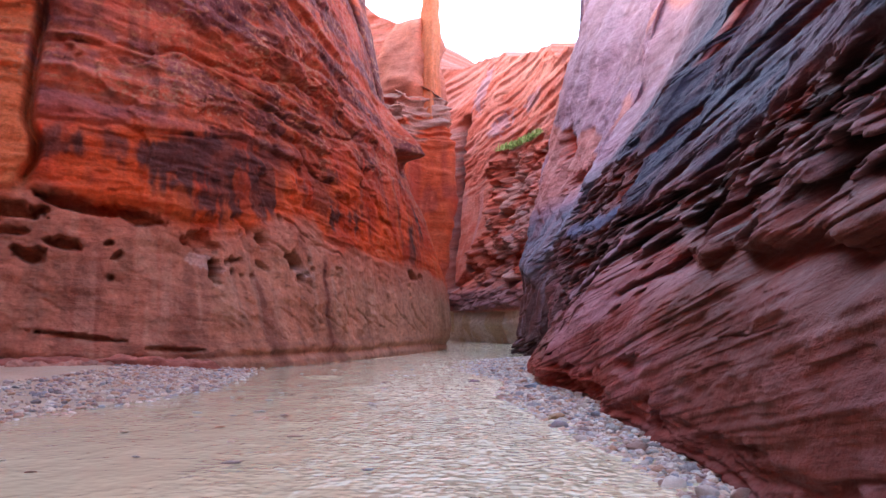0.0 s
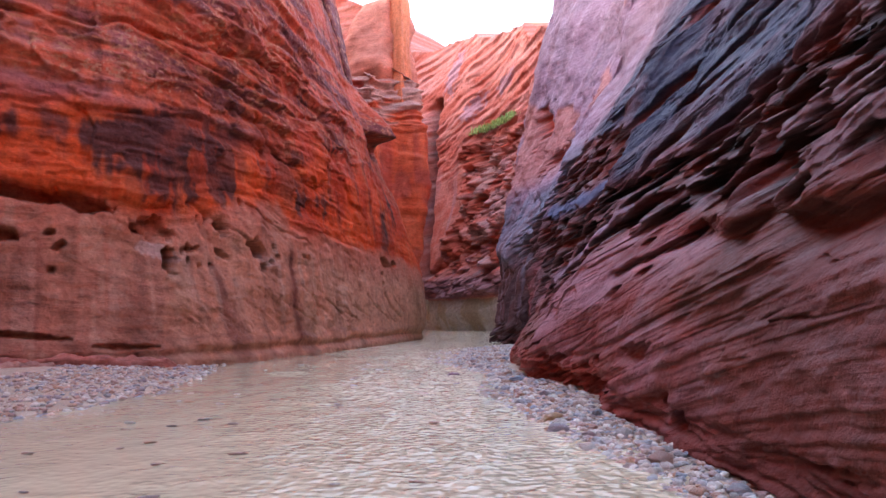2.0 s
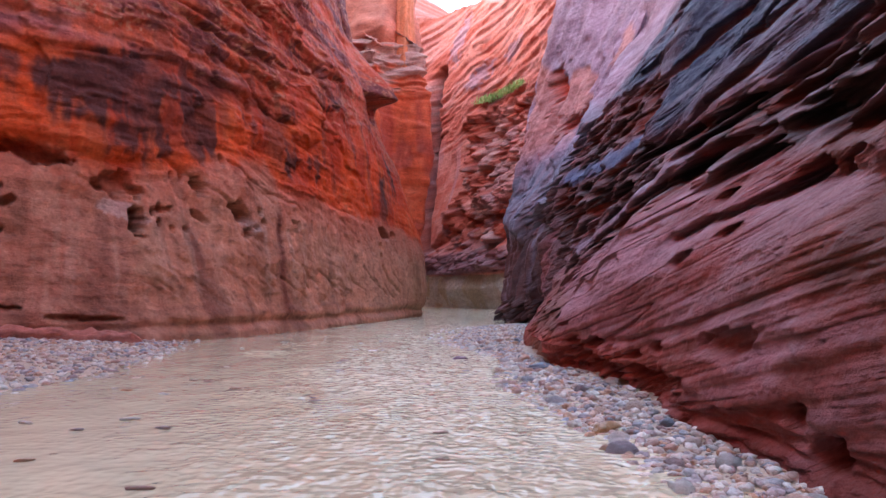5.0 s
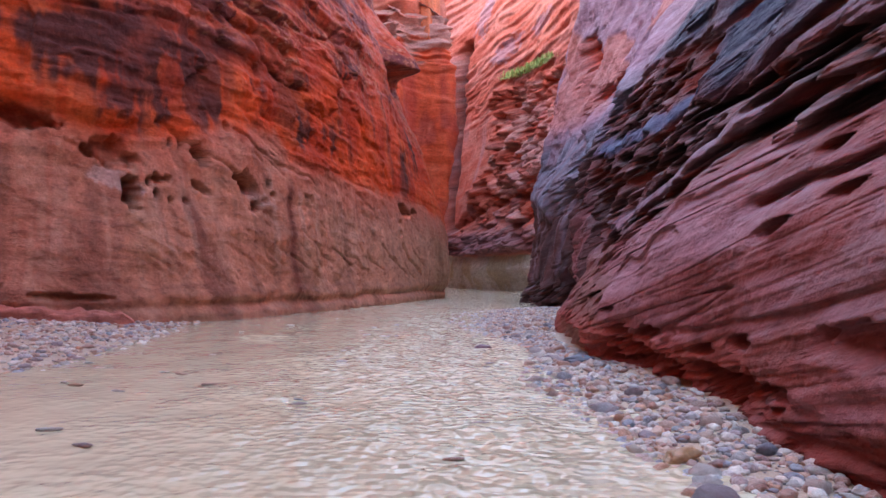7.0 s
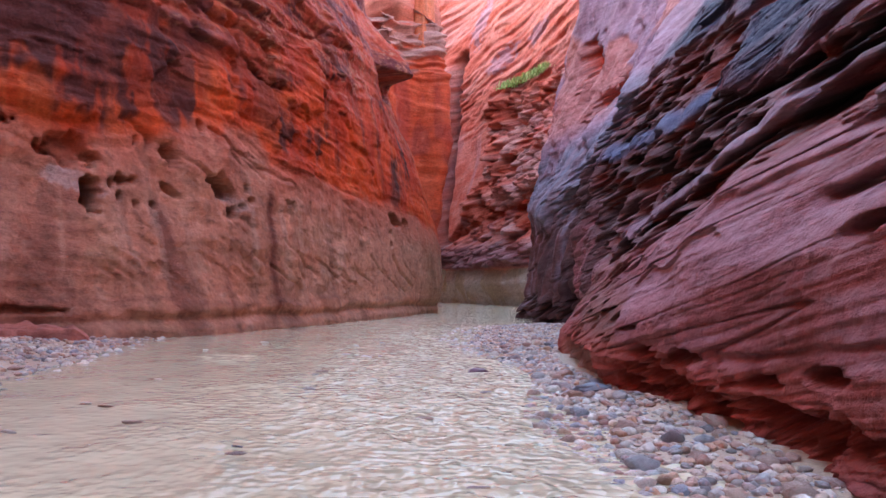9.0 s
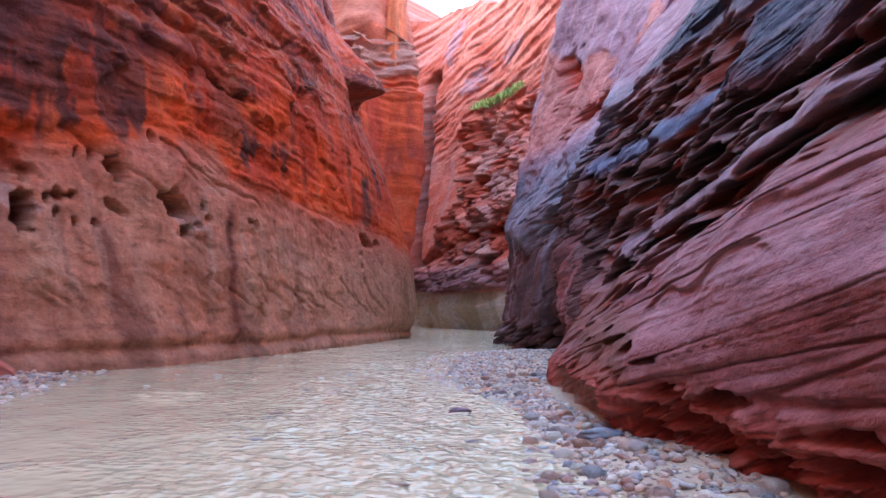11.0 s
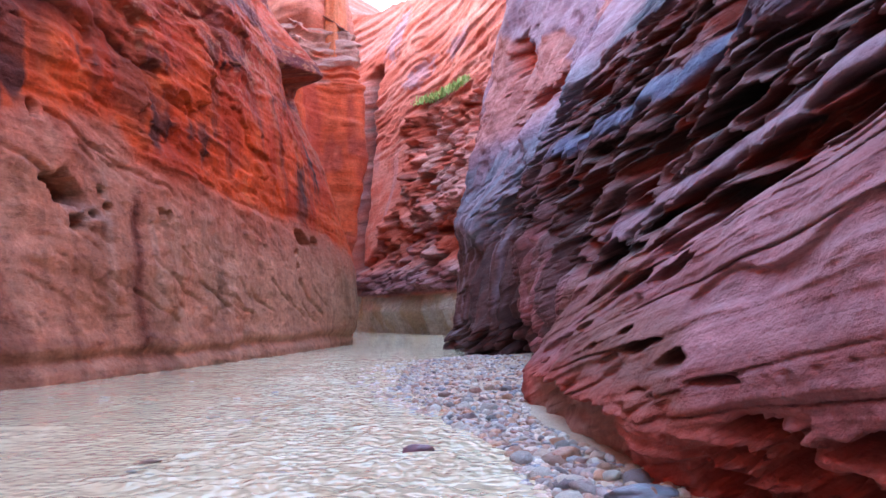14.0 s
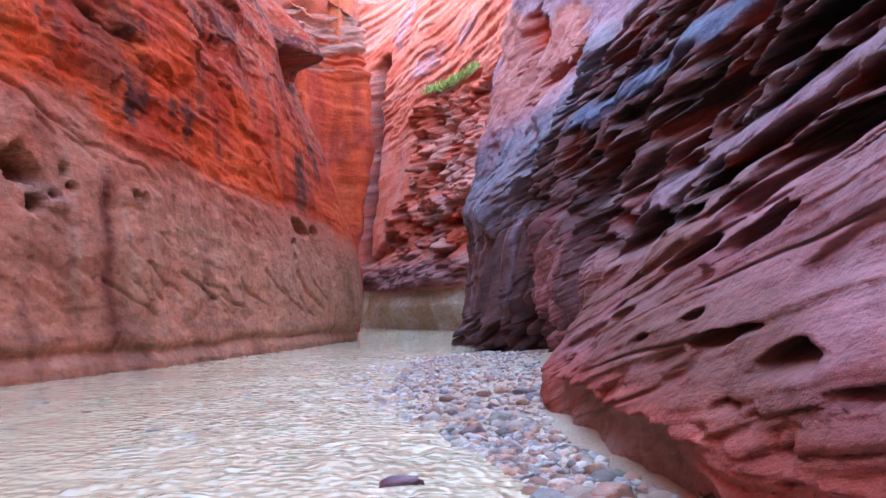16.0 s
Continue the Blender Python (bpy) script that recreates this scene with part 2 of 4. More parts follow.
def cobble_stone(name):
    n = Nodes(name)
    info = n.tree.nodes.new("ShaderNodeObjectInfo").outputs["Random"]
    geo = n.tree.nodes.new("ShaderNodeNewGeometry").outputs["Random Per Island"]
    pick = n.math("FRACT", n.math("ADD", info, geo), 0.0)
    ramp = n.tree.nodes.new("ShaderNodeValToRGB")
    shades = [(0.0, (.66, .49, .40)), (.14, (.40, .20, .145)), (.27, (.30, .31, .36)), (.42, (.80, .68, .57)), (.56, (.60, .31, .18)), (.70, (.48, .38, .37)), (.86, (.86, .77, .66)), (1.0, (.16, .13, .135))]
    while len(ramp.color_ramp.elements) < len(shades):
        ramp.color_ramp.elements.new(0.5)
    for e, (p, c) in zip(ramp.color_ramp.elements, shades):
        e.position, e.color = p, (*c, 1)
    n.put(ramp.inputs[0], pick)
    place = n.add("ShaderNodeTexCoord").outputs["Object"]
    spot = n.noise(place, 14.0, 5, 0.6)
    speck = n.noise(place, 70.0, 3, 0.6)
    c = n.mix(n.ramp(spot, 0.35, 0.7, 0, 0.7), ramp.outputs[0], n.mix(1.0, ramp.outputs[0], (0.6, 0.58, 0.56), "MULTIPLY"))
    c = n.mix(n.ramp(speck, 0.5, 0.75, 0, 0.4), c, n.mix(1.0, c, (1.5, 1.45, 1.4), "MULTIPLY"))
    return n.finish(Base_Color=c, Roughness=n.ramp(spot, 0.3, 0.7, 0.25, 0.6), Normal=n.bump(speck, 0.5, 0.02, n.bump(spot, 0.7, 0.08)))


def silty_water(name):
    n = Nodes(name)
    place = n.add("ShaderNodeTexCoord").outputs["Object"]
    cloud = n.noise(n.scaled(place, 0.5, 0.22, 1), 1.0, 4, 0.55)
    rip = n.noise(n.scaled(place, 8.0, 7.5, 1), 1.0, 0.5, 0.5)
    small = n.noise(n.scaled(place, 30.0, 20.0, 1), 1.0, 2, 0.5)
    c = n.mix(n.ramp(cloud, 0.3, 0.7), (.57, .46, .295), (.66, .54, .355))
    axes = n.add("ShaderNodeSeparateXYZ", Vector=place)
    patch = n.noise(n.scaled(place, 0.9, 0.5, 1), 1.0, 3, 0.6)
    side = n.math("ADD", n.math("ADD", axes.outputs[0], n.math("MULTIPLY", axes.outputs[1], 0.11)), n.math("MULTIPLY", patch, 5.0))
    lively = n.math("MULTIPLY", n.ramp(side, 1.3, 4.2, 0.10, 1.0), n.ramp(n.noise(n.scaled(place, 1.6, 1.3, 1), 1.0, 3, 0.6), 0.36, 0.6, 0.25, 1.0))
    height = n.math("MULTIPLY", n.math("ADD", rip, n.math("MULTIPLY", small, 0.04)), lively)
    nrm = n.bump(height, 1.0, 0.13)
    return n.finish(Base_Color=c, Roughness=0.02, IOR=1.42, Normal=nrm)


def wet_sand(name):
    n = Nodes(name)
    place = n.add("ShaderNodeTexCoord").outputs["Object"]
    a, b = n.noise(place, 1.3, 5, 0.6), n.noise(place, 30.0, 5, 0.65)
    c = n.mix(n.ramp(a, 0.3, 0.7), (.46, .31, .205), (.62, .46, .33))
    c = n.mix(n.ramp(b, 0.4, 0.7, 0, 0.7), c, n.mix(1.0, c, (0.5, 0.48, 0.5), "MULTIPLY"))
    return n.finish(Base_Color=c, Roughness=n.ramp(a, 0.3, 0.7, 0.35, 0.8), Normal=n.bump(b, 0.6, 0.03))


def leaf_green(name):
    n = Nodes(name)
    pick = n.tree.nodes.new("ShaderNodeNewGeometry").outputs["Random Per Island"]
    return n.finish(Base_Color=n.mix(pick, (.18, .28, .05), (.40, .48, .14)), Roughness=0.6)


ROCK_NEAR, ROCK_MID, ROCK_FAR = sandstone("sandstone", 0.9, 0.6, 0.8, 0.2, 0.45), sandstone("sandstone_mid", 0.35, 0.65, 0.27, 0.2, 0.75), sandstone("sandstone_far", 0.15, 0.7, 0.4, 0.2, 0.6)
COBBLE, WATER, SAND, LEAF = cobble_stone("river_cobble"), silty_water("silty_water"), wet_sand("wet_sand"), leaf_green("leaf")


# ---- building helpers ----
def grid_faces(rows, cols, flip=False):
    i = np.arange(rows * cols).reshape(rows, cols)
    q = np.stack([i[:-1, :-1], i[1:, :-1], i[1:, 1:], i[:-1, 1:]], -1).reshape(-1, 4)
    return q[:, ::-1] if flip else q


def mesh_of(name, verts, faces, material, smooth_=True, stone=None, bed=None):
    """A mesh from arrays of places and of faces with one number of corners."""
    verts, faces = np.asarray(verts, np.float32), np.asarray(faces, np.int32)
    m = bpy.data.meshes.new(name)
    m.vertices.add(len(verts))
    m.vertices.foreach_set("co", verts.ravel())
    k = faces.shape[1]
    m.loops.add(faces.size)
    m.loops.foreach_set("vertex_index", faces.ravel())
    m.polygons.add(len(faces))
    m.polygons.foreach_set("loop_start", np.arange(0, faces.size, k, dtype=np.int32))
    m.polygons.foreach_set("use_smooth", np.full(len(faces), smooth_))
    m.update(calc_edges=True)
    m.validate()
    if stone is not None:
        a = m.attributes.new("stone", "FLOAT_COLOR", "POINT")
        a.data.foreach_set("color", np.c_[stone, np.ones(len(stone))].astype(np.float32).ravel())
    if bed is not None:
        a = m.attributes.new("bed", "FLOAT_VECTOR", "POINT")
        a.data.foreach_set("vector", np.asarray(bed, np.float32).ravel())
    m.materials.append(material)
    return m


def child(name, mesh, parent, label=""):
    ob = new(name, mesh)
    ob.parent = parent
    return tagged(ob, label)


def steps(*spans):
    """Stations from spans of (start, end, step)."""
    return np.concatenate([np.arange(a, b, d) for a, b, d in spans])


def blend(mask, a, b):
    """Colour a where the mask is 0, b where it is 1."""
    m = mask[..., None]
    return a * (1 - m) + np.asarray(b, float) * m


def cells(u, v, seed=0):
    """Cell noise: distances to the nearest and the second nearest of scattered points."""
    iu, iv = np.floor(u).astype(np.int64), np.floor(v).astype(np.int64)
    f1, f2 = np.full(u.shape, 9.0), np.full(u.shape, 9.0)
    for du in (-1, 0, 1):
        for dv in (-1, 0, 1):
            a, b = iu + du, iv + dv
            d = np.hypot(a + 0.5 + 0.42 * hash3(a, b, 0 * a, seed) - u, b + 0.5 + 0.42 * hash3(a, b, 0 * a + 1, seed + 5) - v)
            f2 = np.minimum(f2, np.maximum(f1, d))
            f1 = np.minimum(f1, d)
    return f1, f2


def hollows(s, z, rows, seed=3):
    """Depth of worn holes: rows of s, z, half length, half height, slope, depth."""
    warp_s, warp_z = 0.35 * grain(s * 2.2, z * 2.2, 0, seed), 0.35 * grain(s * 2.2, z * 2.2, 7, seed)
    warp_s, warp_z = warp_s + .22 * grain(s * 7, z * 7, 2, seed), warp_z + .22 * grain(s * 7, z * 7, 9, seed)
    out = np.zeros_like(s)
    for hs, hz, a, b, slope, depth in rows:
        u, v = (s - hs) / a, (z - hz - slope * (s - hs)) / b
        r = np.hypot(u + warp_s, v + warp_z)
        out = np.maximum(out, depth * smooth(1.15 - r, 0.0, 0.38))
    return out


def seam(s, z, points, wide):
    """How near each place lies to a broken line of (s, z): 1 on it, fading over its half width."""
    d = np.full(s.shape, 99.0)
    ws, wz = s + .12 * grain(s * 1.6, z * 1.6, 4, 51), z + .12 * grain(s * 1.6, z * 1.6, 8, 52)
    for (s0, z0), (s1, z1) in zip(points, points[1:]):
        du, dv = s1 - s0, z1 - z0
        t = np.clip(((ws - s0) * du + (wz - z0) * dv) / (du * du + dv * dv), 0, 1)
        d = np.minimum(d, np.hypot(ws - s0 - t * du, wz - z0 - t * dv))
    return np.exp(-(d / wide) ** 2)


def rock_face(name, wall, ss, zz, shape, material, rise=0.2, top=(3, 9, 14), label="", category="rock wall", rim=None, kind="structure"):
    """The mesh of a wall: shape(s, z, places) gives the depth of the relief, the colour and the bedding height."""
    s, z = np.meshgrid(ss, zz, indexing="ij")
    if rim:
        top_z = np.interp(s, *rim) + .5 * rough(s * .4, 0 * s, 0, 4, 90)
        z = np.where(z > 6, 6 + (z - 6) * (top_z - 6) / (zz[-1] - 6), z)
    p = wall.at(s, z)
    depth, stone, w = shape(s, z, p)
    nx, ny = np.interp(s, wall.s, wall.nx), np.interp(s, wall.s, wall.ny)
    q = p + np.stack([nx, ny, np.full_like(nx, rise)], -1) * depth[..., None]
    bed = np.stack([s, w, 0 * w], -1)
    # the plateau behind the rim and the far side of the rock
    ext, exs, exb = [q], [stone], [bed]
    for back, dz in ((top[0], 0.6), (top[1], 0.2), (top[2], -1.0), (top[2] + 0.5, -zz[-1] - 1.0)):
        e = q[:, -1:].copy()
        e[..., 0] += nx[:, -1:] * back
        e[..., 1] += ny[:, -1:] * back
        e[..., 2] += dz
        ext.append(e), exs.append(stone[:, -1:]), exb.append(bed[:, -1:])
    q, stone, bed = (np.concatenate(a, 1) for a in (ext, exs, exb))
    rows, cols = q.shape[:2]
    cross = np.cross(q[1, 0] - q[0, 0], q[0, 1] - q[0, 0])
    flip = cross[0] * nx[0, 0] + cross[1] * ny[0, 0] > 0
    m = mesh_of(name, q.reshape(-1, 3), grid_faces(rows, cols, flip), material, True, stone.reshape(-1, 3), bed.reshape(-1, 3))
    return tagged(new(name, m), label, category, kind=kind)


# ---- the left wall ----
LEFT_HOLES = [
    (83.45, 4.37, .55, .28, -.10, .6), (81.5, 5.0, .34, .26, -.2, .5), (80.75, 5.3, .17, .2, 0, .35), (78.5, 3.6, .3, .42, 0, .6),
    (78.0, 4.75, .7, .42, -.2, .25), (79.15, 4.05, .12, .16, 0, .2), (79.45, 4.15, .12, .18, 0, .2), (79.4, 3.68, .12, .12, 0, .2),
    (83.95, 3.69, .25, .2, 0, .25), (80.05, 3.48, .12, .12, 0, .2), (77.2, 4.7, .3, .16, -.3, .3), (98.4, 4.75, .9, .3, -.1, .45),
]
LEFT_SLOTS = [
    (71.3, 5.45, 1.1, .34, -.1, .6), (73.3, 5.75, 1.1, .25, -.22, .6), (75.1, 5.45, 1.1, .26, -.2, .55), (71.9, 3.95, .5, .26, -.1, .5),
    (72.9, 4.35, .55, .22, -.15, .45), (71.0, 4.75, .9, .14, -.1, .3), (82.75, 6.1, .14, .18, 0, .3), (81.5, 4.0, .3, .14, -.4, .2),
    (97.4, 4.05, .22, .16, 0, .3), (100.2, 4.8, .5, .22, 0, .3), (73.6, 1.2, 1.2, .12, -.12, .25), (76.6, .75, 1.3, .09, -.04, .15),
]

LEFT_PITS = [
    (79.7, 4.10, 0.16, 0.12, 0, .25), (80.05, 4.14, 0.16, 0.12, 0, .25), (74.3, 4.4, 0.14, 0.12, 0, .25), (74.5, 3.9, 0.12, 0.09, 0, .25), (80.65, 3.54, 0.14, 0.11, 0, .25), (80.2, 5.3, 0.13, 0.12, 0, .25), (74.6, 4.05, 0.16, 0.14, 0, .25), (74.4, 3.2, 0.13, 0.11, 0, .25),
    (83.4, 4.74, 0.17, 0.13, 0, .25), (83.8, 3.58, 0.15, 0.12, 0, .25), (84.7, 4.50, 0.14, 0.13, 0, .25), (84.9, 4.15, 0.14, 0.11, 0, .25), (87.1, 4.3, 0.13, 0.12, 0, .25), (87.4, 4.25, 0.13, 0.14, 0, .25), (97.5, 3.5, 0.22, 0.15, 0, .25), (84.4, 3.9, 0.14, 0.11, 0, .25),
]
# dark varnish in sheets and hanging streaks: s, z, half length, half height, slope, how dark
VARNISH = [
    (76.2, 7.3, 1.5, 1.0, .1, .7), (78.5, 6.7, .65, 1.3, 0, 1), (78.3, 8.1, 1.6, .7, .1, .7), (80.9, 7.9, 1.7, .75, .1, 1), (81.6, 6.7, .6, .6, 0, .95),
    (82.65, 6.8, .2, .9, 0, 1), (79.8, 6.25, .45, .6, -.3, .8), (84.7, 7.7, .42, .75, -.7, .85), (87.7, 7.3, 1.1, .8, .2, .7), (73.7, 7.9, 2.2, .5, .05, .6),
    (90.2, 7.2, 1.6, .5, .2, .5), (87.2, 8.9, 1.3, .35, .1, .65), (99.8, 6.6, 1.0, 1.3, .6, .9), (102.6, 9.0, .9, 1.8, 1, .9), (93, 11.0, 2.5, .9, .2, .7),
]


def left_shape(s, z, p):
    w = z + 0.05 * (s - 80) + 0.25 * rough(s * .15, z * .2, 3, 3, 5)
    band = np.interp(s, (68, 72, 76.3, 78.5, 81, 82.4, 83.2, 85.7, 86.4, 90, 95, 100, 108, 120), (6, 5.9, 5.1, 5.0, 5.2, 5.7, 6.0, 6.2, 5.5, 5.1, 4.95, 5.2, 4.2, 3.5)) + 0.22 * rough(s * .5, z * .4, 0, 4, 9)
    upper = smooth(z, band - .15, band + .3)
    depth = 0.38 * rough(s * .13, z * .11, 2, 3, 1) + 0.13 * rough(s * .6, z * .5, 1, 5, 2)
    depth += upper * (0.11 * rough(s * .12, w * 1.7, 4, 5, 11) + 0.03 * grain(s * .3, w * 6, 0, 12))
    depth += (1 - upper) * 0.045 * rough(s * .8, w * 2.5, 6, 4, 13) + upper * .04 * rough(s * .7, w * 3.5, 3, 5, 71, .6)
    scab = rough(s * .35, w * 1.8, 5, 4, 74)
    depth -= upper * .08 * smooth(scab, .12, .2)
    # slanting chips in the pale band
    chip = rough(s * 1.7 + z * 1.6, (z + .5 * s) * 4.2, 3, 3, 14) + .6 * rough(s * .35, z * .5, 1, 2, 15) - .2
    depth += (1 - upper) * 0.055 * smooth(chip, .5, .8) * smooth(z, .8, 1.6)
    # flaked ledges of the dark crust, and broken blocks above
    flake = rough(s * .35, z * .42, 8, 4, 21)
    depth -= upper * 0.18 * smooth(flake, 0.02, 0.08) * smooth(z, band, band + 2)
    step = w * .62 + .35 * rough(s * .25, z * .3, 0, 3, 80)
    ledge = np.floor(step)
    depth -= (.22 * hash3(ledge.astype(np.int64), 0 * ledge.astype(np.int64), 0 * ledge.astype(np.int64), 81) * smooth(step - ledge, 0, .12) * (1 - smooth(step - ledge, .86, 1))) * smooth(z, 8.4, 10)
    depth *= 1 - .6 * smooth(s, 90, 98)
    # cracks: one steps down beside the clean panel, others follow the beds
    depth += .22 * seam(s, z, ((84.4, 10.4), (84.8, 9.9), (85.1, 9.1), (86.3, 8.6), (87.6, 8.5)), .10)
    depth += .20 * seam(s, z, ((72.0, 11.3), (73.2, 11.5), (77, 12.0), (81, 12.0), (85, 12.8)), .10) + .14 * seam(s, z, ((72.0, 8.5), (76, 8.75), (80.5, 9.1)), .09)
    depth += .16 * seam(s, z, ((80, 10.9), (85, 10.7), (90, 11.3), (95, 12.4)), .11) + .15 * seam(s, z, ((97.6, 2.9), (99.3, 2.0), (100.8, 1.5)), .12)
    depth += .14 * seam(s, z, ((79.6, 5.75), (80.6, 5.6), (82.2, 5.0), (83.2, 4.55)), .09) + .12 * seam(s, z, ((83.2, 6.1), (85.6, 5.4), (88, 4.9)), .06)
    for k in range(9):
        at = 86.5 + 1.75 * k
        low_z = 1.2 + 1.1 * abs(float(grain(at * 1.3, 0, 0, 64)))
        depth += .11 * seam(s, z, ((at - .9, low_z + .75), (at, low_z + .3), (at + .9, low_z)), .055)
    # undercut by the water
    depth -= .10 * np.exp(-((z - .1) / .3) ** 2)
    depth += 0.10 * np.exp(-((z - .5 - .08 * grain(s * .4, 0, 3, 4)) / .12) ** 2) - 0.07 * np.exp(-((z - .8 - .1 * grain(s * .3, 0, 5, 4)) / .25) ** 2)
    depth += 2.2 * hollows(s, z, LEFT_HOLES) + 1.8 * hollows(s, z, LEFT_SLOTS, 6) + 1.6 * hollows(s, z, LEFT_PITS, 9)
    # the overhanging knob at the corner
    knob = smooth(z, 13.4, 13.75) * (1 - smooth(z, 14.0, 18.5)) * np.exp(-((s - 104.2) / 1.7) ** 2)
    depth -= 2.0 * knob - .7 * np.exp(-((z - 12.9) / .6) ** 2) * np.exp(-((s - 104.2) / 2) ** 2)
    # the deep upright crack
    depth += 1.3 * np.exp(-((s - 71.75 - .2 * grain(z * .8, 0, 0, 8)) / .16) ** 2) * smooth(z, 5.8, 7)
    # stone colours: pale band, orange, dark varnish
    tan = np.array((.50, .205, .12)) * (1 + .16 * rough(s * .7, z * .15, 1, 3, 31))[..., None]
    tan = blend(smooth(rough(s * 1.3, z * .14, 5, 3, 32), .3, .75) * .8, tan, (.27, .11, .07))
    tan = blend(smooth(rough(s * 1.7, z * .12, 8, 3, 49), .3, .75) * smooth(z, .8, 2) * .8, tan, (.52, .29, .20))
    tan = blend(smooth(rough(s * .8, z * .9, 8, 4, 50), .1, .7) * .5, tan, (.38, .20, .11))
    tan = blend((1 - smooth(s, 74, 80)) * .5, tan, (.40, .115, .07))
    tan = blend(smooth(z, 1.0, .2) * .35, tan, (.30, .15, .10))
    # light from the sky opening beyond is put into the paler far end
    tan = blend(smooth(s, 83, 95) * .6, tan, (.68, .38, .25))
    tan = blend(smooth(s, 101, 105) * .6, tan, (.34, .19, .10))
    orange = blend(smooth(rough(s * .5, z * .5, 2, 4, 33), -.4, .6), np.broadcast_to((.68, .095, .02), p.shape), (.50, .056, .015))
    orange = blend(smooth(rough(s * 1.6, z * .25, 6, 4, 43), .15, .6) * .5, orange, (.66, .15, .045))
    ws, wz = s + .35 * rough(s * .8, z * .8, 3, 3, 61), z + .35 * rough(s * .8, z * .8, 6, 3, 62)
    sheets = sum(much * np.exp(-(np.hypot((ws - at) / (1.15 * a), (wz - up_z - slope * (ws - at)) / (1.15 * b)) ** 2.4)) for at, up_z, a, b, slope, much in VARNISH)
    drip = .7 * rough(s * 2.2, z * .2, 4, 3, 42, .65) + .5 * rough(s * 1.3, z * 1.3, 1, 4, 46, .7)
    dark = smooth(np.minimum(sheets, 1.0) + .6 * drip, .1, .9) * smooth(sheets, .05, .45)
    veil = smooth(rough(s * 1.4, z * .2, 7, 3, 55, .6) + .5 * rough(s * .3, z * .3, 2, 3, 56), .0, .9) * smooth(z, band + .3, band + 1.6)
    dark = np.maximum(dark, .6 * veil)
    layered = .9 * rough(s * .08, w * .8, 2, 5, 40) + .5 * rough(s * .4, w * 2.2, 1, 4, 41) + .35 * rough(s * 2, z * 2, 1, 3, 45)
    high = smooth(z + .5 * rough(s * .4, z * .4, 2, 3, 47), 8.0, 9.4) * (1 - .75 * smooth(s, 84.3, 86) * (1 - smooth(z, 9.6, 11.5)))
    muted = blend(smooth(layered, -.5, .7), np.broadcast_to((.40, .105, .06), p.shape), (.15, .045, .045))
    muted = blend((1 - smooth(s, 76, 79.5)) * .75, muted, blend(smooth(layered, -.3, .6), np.broadcast_to((.56, .19, .13), p.shape), (.36, .125, .12)))
    up = blend(high * (.45 + .5 * smooth(layered, -.5, .2)), orange, muted)
    up = blend(dark * .93, up, blend(smooth(rough(s * .9, z * .9, 2, 3, 48), -.3, .5), np.broadcast_to((.07, .025, .023), p.shape), (.18, .045, .03)))
    # bounced light left of the crack is put into this brighter orange
    up = blend((1 - smooth(s, 71.4, 72.0)) * .95 * smooth(rough(s * .9, z * .9, 5, 4, 53), -.8, -.1), up, (.74, .20, .07))
    # pale flecks of the weathered beds
    up = blend(smooth(grain(s * 8, w * 13, 0, 76) + .5 * rough(s * .6, w * .9, 0, 3, 77), .75, 1.05) * smooth(z, 8.3, 10.0) * .75, up, (.55, .28, .16))
    up = blend(smooth(rough(s * 2.5, w * 7.0, 0, 4, 38), .35, .9) * smooth(z, 8.8, 11) * .6, up, (.50, .19, .085))
    stone = blend(smooth(z, band - 1.7 + .5 * rough(s * .8, z * .5, 1, 3, 54), band + .1), tan, (.52, .17, .10))
    stone = blend(smooth(z, band - .1 + .3 * rough(s * 1.2, z * .3, 2, 3, 44), band + .6), stone, up)
    wash = rough(s * 2.2, z * .35, 3, 3, 57, .6) + .5 * rough(s * 2.4 + z * 2.2, (z + .5 * s) * 2.6, 1, 2, 58, .6)
    low = 1 - smooth(z, band - .6, band + .2)
    stone = blend(low * smooth(wash, .25, .9) * .42, stone, (.23, .10, .06))
    stone = blend(low * smooth(-wash, .3, .9) * .5, stone, (.55, .28, .18))
    stone = blend(np.exp(-((z - .95 - .12 * rough(s * .4, 0 * s, 0, 3, 59)) / .07) ** 2) * .35 * smooth(rough(s * .3, z, 0, 2, 63), -.3, .3), stone, (.20, .075, .05))
    # brown runs of water below the band, salt round the deep hole
    for at, lean, wide, top, much in ((85.75, .12, .28, 5.2, 1.0), (80.9, .05, .3, 4.0, .6), (83.2, .05, .22, 3.0, .35), (90.4, .1, .2, 4.2, .4), (76.8, 0, .35, 3.2, .4)):
        stone = blend(much * np.exp(-((s - at - lean * (z - 2) - .12 * grain(z, 0, at, 48)) / wide) ** 2) * smooth(z, .2, .9) * (1 - smooth(z, top - 1, top)), stone, (.19, .055, .033))
    stone = blend(.6 * hollows(s, z, [(78.0, 3.95, .8, .3, -.2, 1), (84.0, 4.0, .9, .3, -.3, .7)], 14), stone, (.58, .42, .36))
    return depth, stone, w


# the rim out of view behind is raised to block skylight
wall_west = rock_face("wall_west", LEFT, steps((0, 66, .6), (66, 69, .12), (69, 100, .055), (100, 114, .08), (114, 144, .6)),
                      steps((-.6, 14, .055), (14, 30, .12)), left_shape, ROCK_MID, rise=0.05, rim=((0, 60, 72, 80, 90, 104, 112, 144), (42, 40, 34, 30, 30, 35, 36, 38)),
                      label="orange sandstone canyon wall with dark varnish streaks and a pale flood band")

